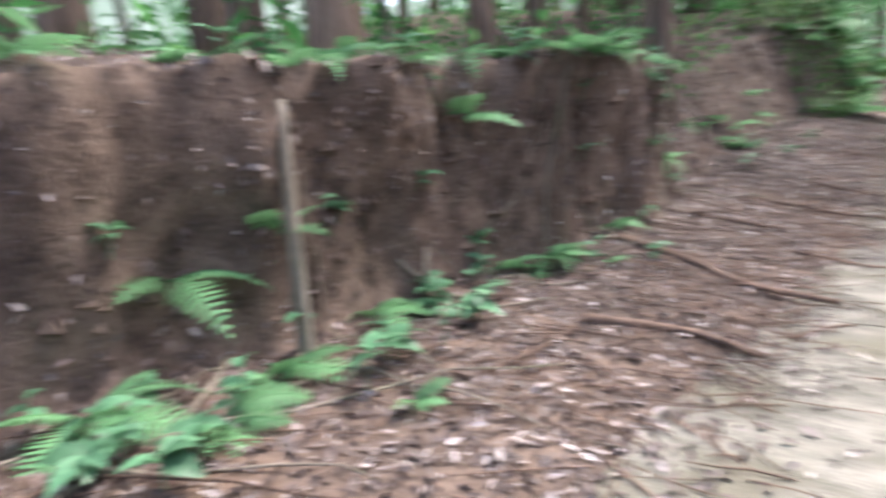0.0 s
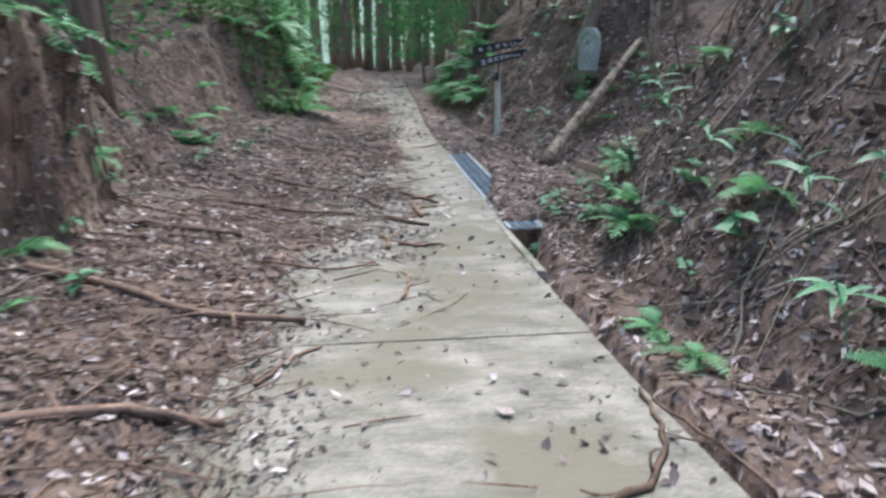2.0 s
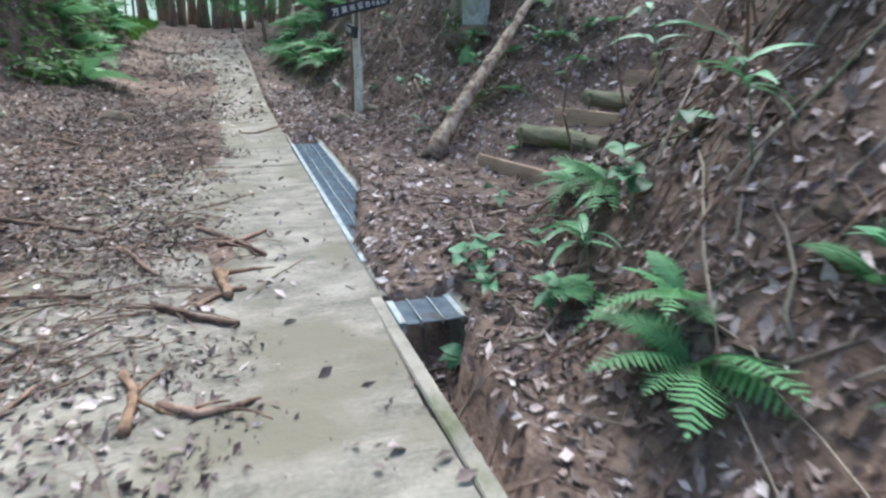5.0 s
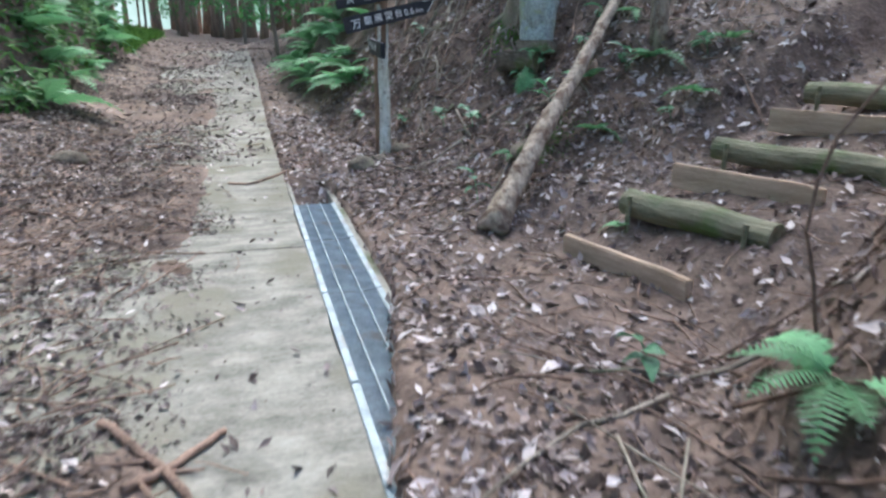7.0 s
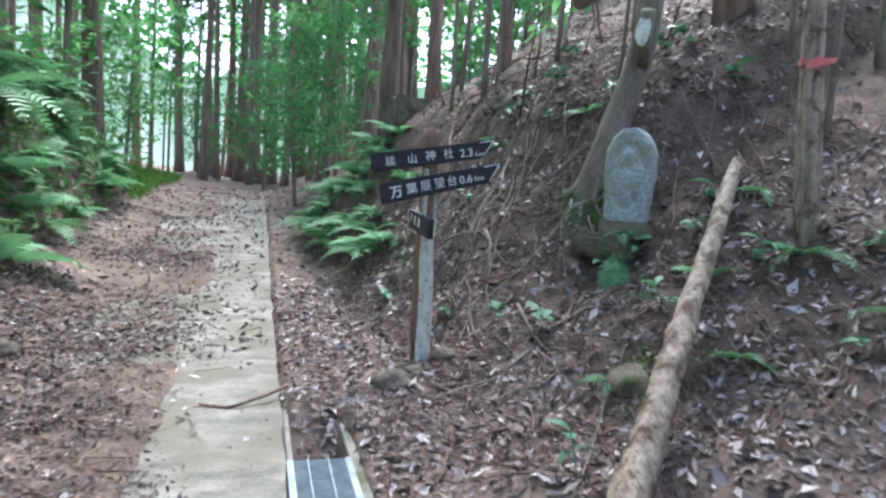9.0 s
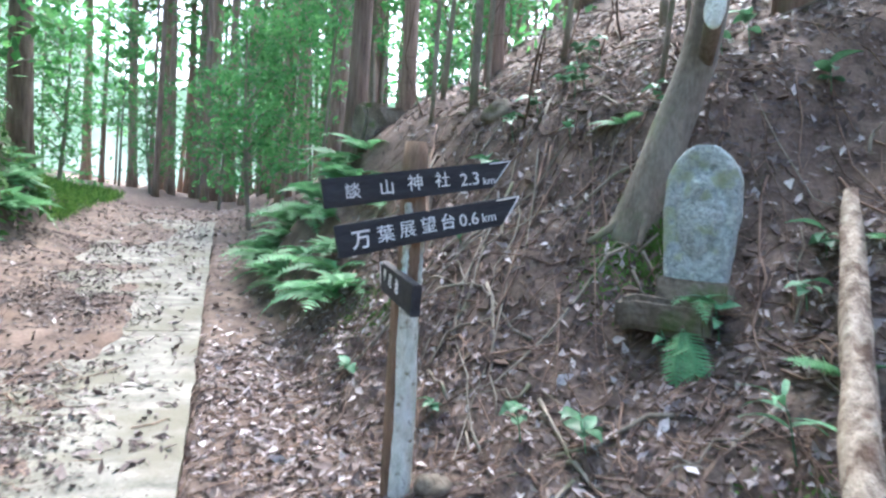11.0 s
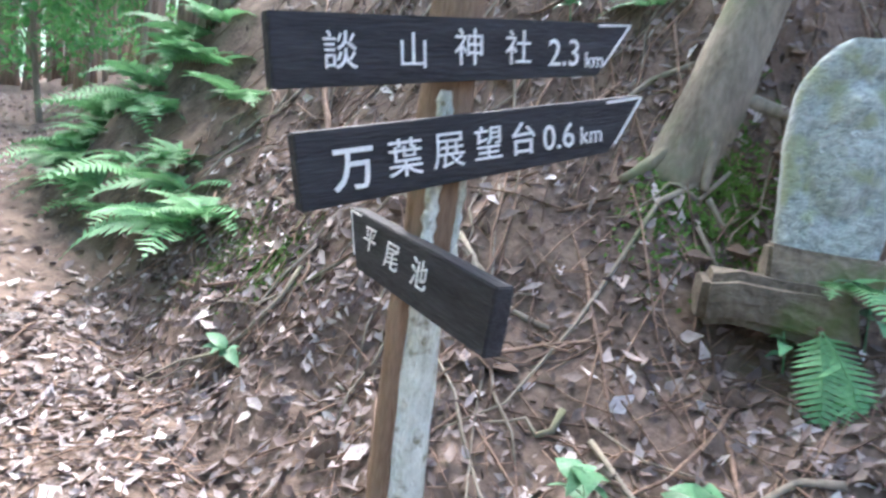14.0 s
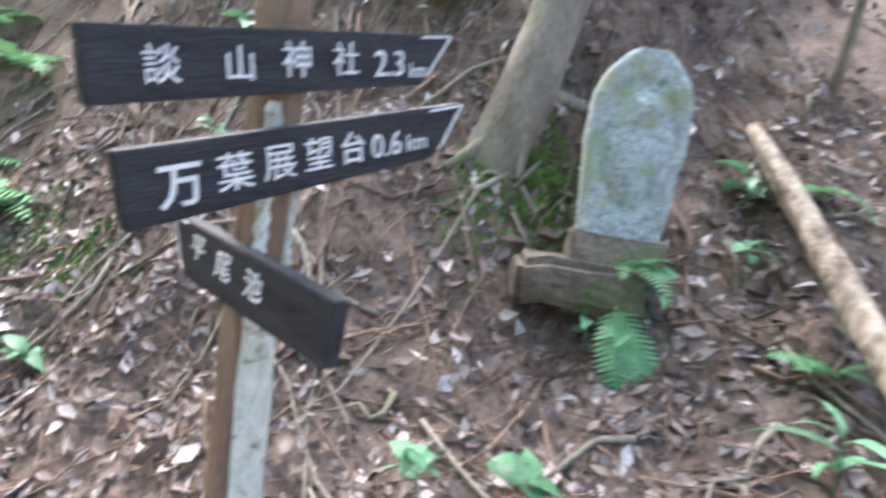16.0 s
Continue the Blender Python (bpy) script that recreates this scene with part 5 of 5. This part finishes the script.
litter("leaf_litter", "brown fallen leaves over the upper slope", 14000, 5.4, 11, 8, 22, 121, lambda x, y: 0.45 * np.ones_like(x), (0.05, 0.11), WET_LITTER)
for _ in range(14):
    sprout(r.uniform(3.8, 5.5), r.uniform(11.5, 17), int(r.integers(5, 9)), r.uniform(0.12, 0.35), r.uniform(0.8, 1.3), tilt=(-0.05, 0))
for k in range(12):
    x, y = r.uniform(3.6, 5.0), r.uniform(14.5, 18.5)
    z = land_at(x, y)
    h = r.uniform(0.8, 2.2)
    branch([(x, y, z - 0.05), (x + r.normal(0, 0.15), y + r.normal(0, 0.2), z + h * 0.5), (x + r.normal(0, 0.3), y + r.normal(0, 0.4), z + h)], 0.012, 0.004, STICK, "thin leafless sapling on the ridge", 400 + k, "sapling", 10, 6, 3)

litter("leaf_litter", "pale curled dead leaves thick below the signpost", 5500, 1.3, 4.4, 11.2, 16.5, 131, lambda x, y: np.clip(0.55 + 1.4 * rough_noise(x, y, 1.4, 133), 0.05, 1) * np.where(x > 2.9, 0.6, 1), (0.05, 0.13))
twigs(700, 1.4, 4.6, 11.2, 16.5, 135)
r = np.random.default_rng(137)
for _ in range(12):
    sprout(r.uniform(1.7, 2.7), r.uniform(3.0, 7.6), int(r.integers(5, 8)), r.uniform(0.1, 0.3), r.uniform(0.8, 1.4), tilt=(-0.08, 0))

# leafy cover of the far mound
n = 3200
mx, my = r.uniform(-3.6, -1.45, n), r.uniform(15.6, 23.2, n)
mz = land(mx, my) + r.random(n) * 0.4
me = leaf_cloud("mound_leaves", np.stack([mx, my, mz], -1), r.normal(0, 0.5, (n, 3)) + np.array([0.5, -0.3, 1]), r.uniform(0.12, 0.26, n), r.uniform(0.05, 0.1, n), CROWN, r=r)
tagged(new("shrubs", me), "dark green leafy shrubs covering the mound", "shrubs", kind="stuff")

twigs(700, -1.7, 0.1, 2.3, 9.5, 141)
# washed-up ridges of mulch lying across the track
def mulch_density(x, y):
    ridge = rough_noise(x * 0.55, y * 1.5, 1.5, 145)
    near = np.where(y < 6.2, step(-0.05, -0.75, x), step(0.75, 0.25, x + 0.5 * rough_noise(x, y, 0.8, 147)))
    return np.clip(0.1 + 3.2 * ridge + 0.25 * step(9, 11, y), 0, 1) * near


litter("leaf_mulch", "dark broken leaf mulch washed across the concrete", 100000, -2.4, 0.75, 1.5, 19, 143, mulch_density, (0.015, 0.055), MULCH)
litter("leaf_mulch", "small dark scraps of leaf scattered on the concrete", 1600, -0.8, 1.15, 1.0, 15, 148, lambda x, y: 0.5 * np.ones_like(x), (0.012, 0.035), MULCH)
# mulch laid thick here also darkens the track in place of canopy shade
litter("leaf_mulch", "dark wet leaves matted over the far track", 55000, -3.4, 0.5, 8.5, 22, 149, lambda x, y: np.clip(0.5 + 1.6 * rough_noise(x, y, 1.1, 151), 0, 1) * step(0.5, 0.0, x + 0.4 * rough_noise(x, y, 0.9, 153)), (0.03, 0.075), MULCH)
litter("leaf_mulch", "dark leaves matted over the upper slope", 20000, 3.4, 8.5, 13.4, 21, 155, lambda x, y: np.clip(0.7 + rough_noise(x, y, 1.0, 157), 0, 1), (0.04, 0.1), WET_LITTER)
twigs(500, 3.0, 6.5, 12.5, 19, 159)
twigs(500, -2.2, 0.3, 8.5, 16, 161)
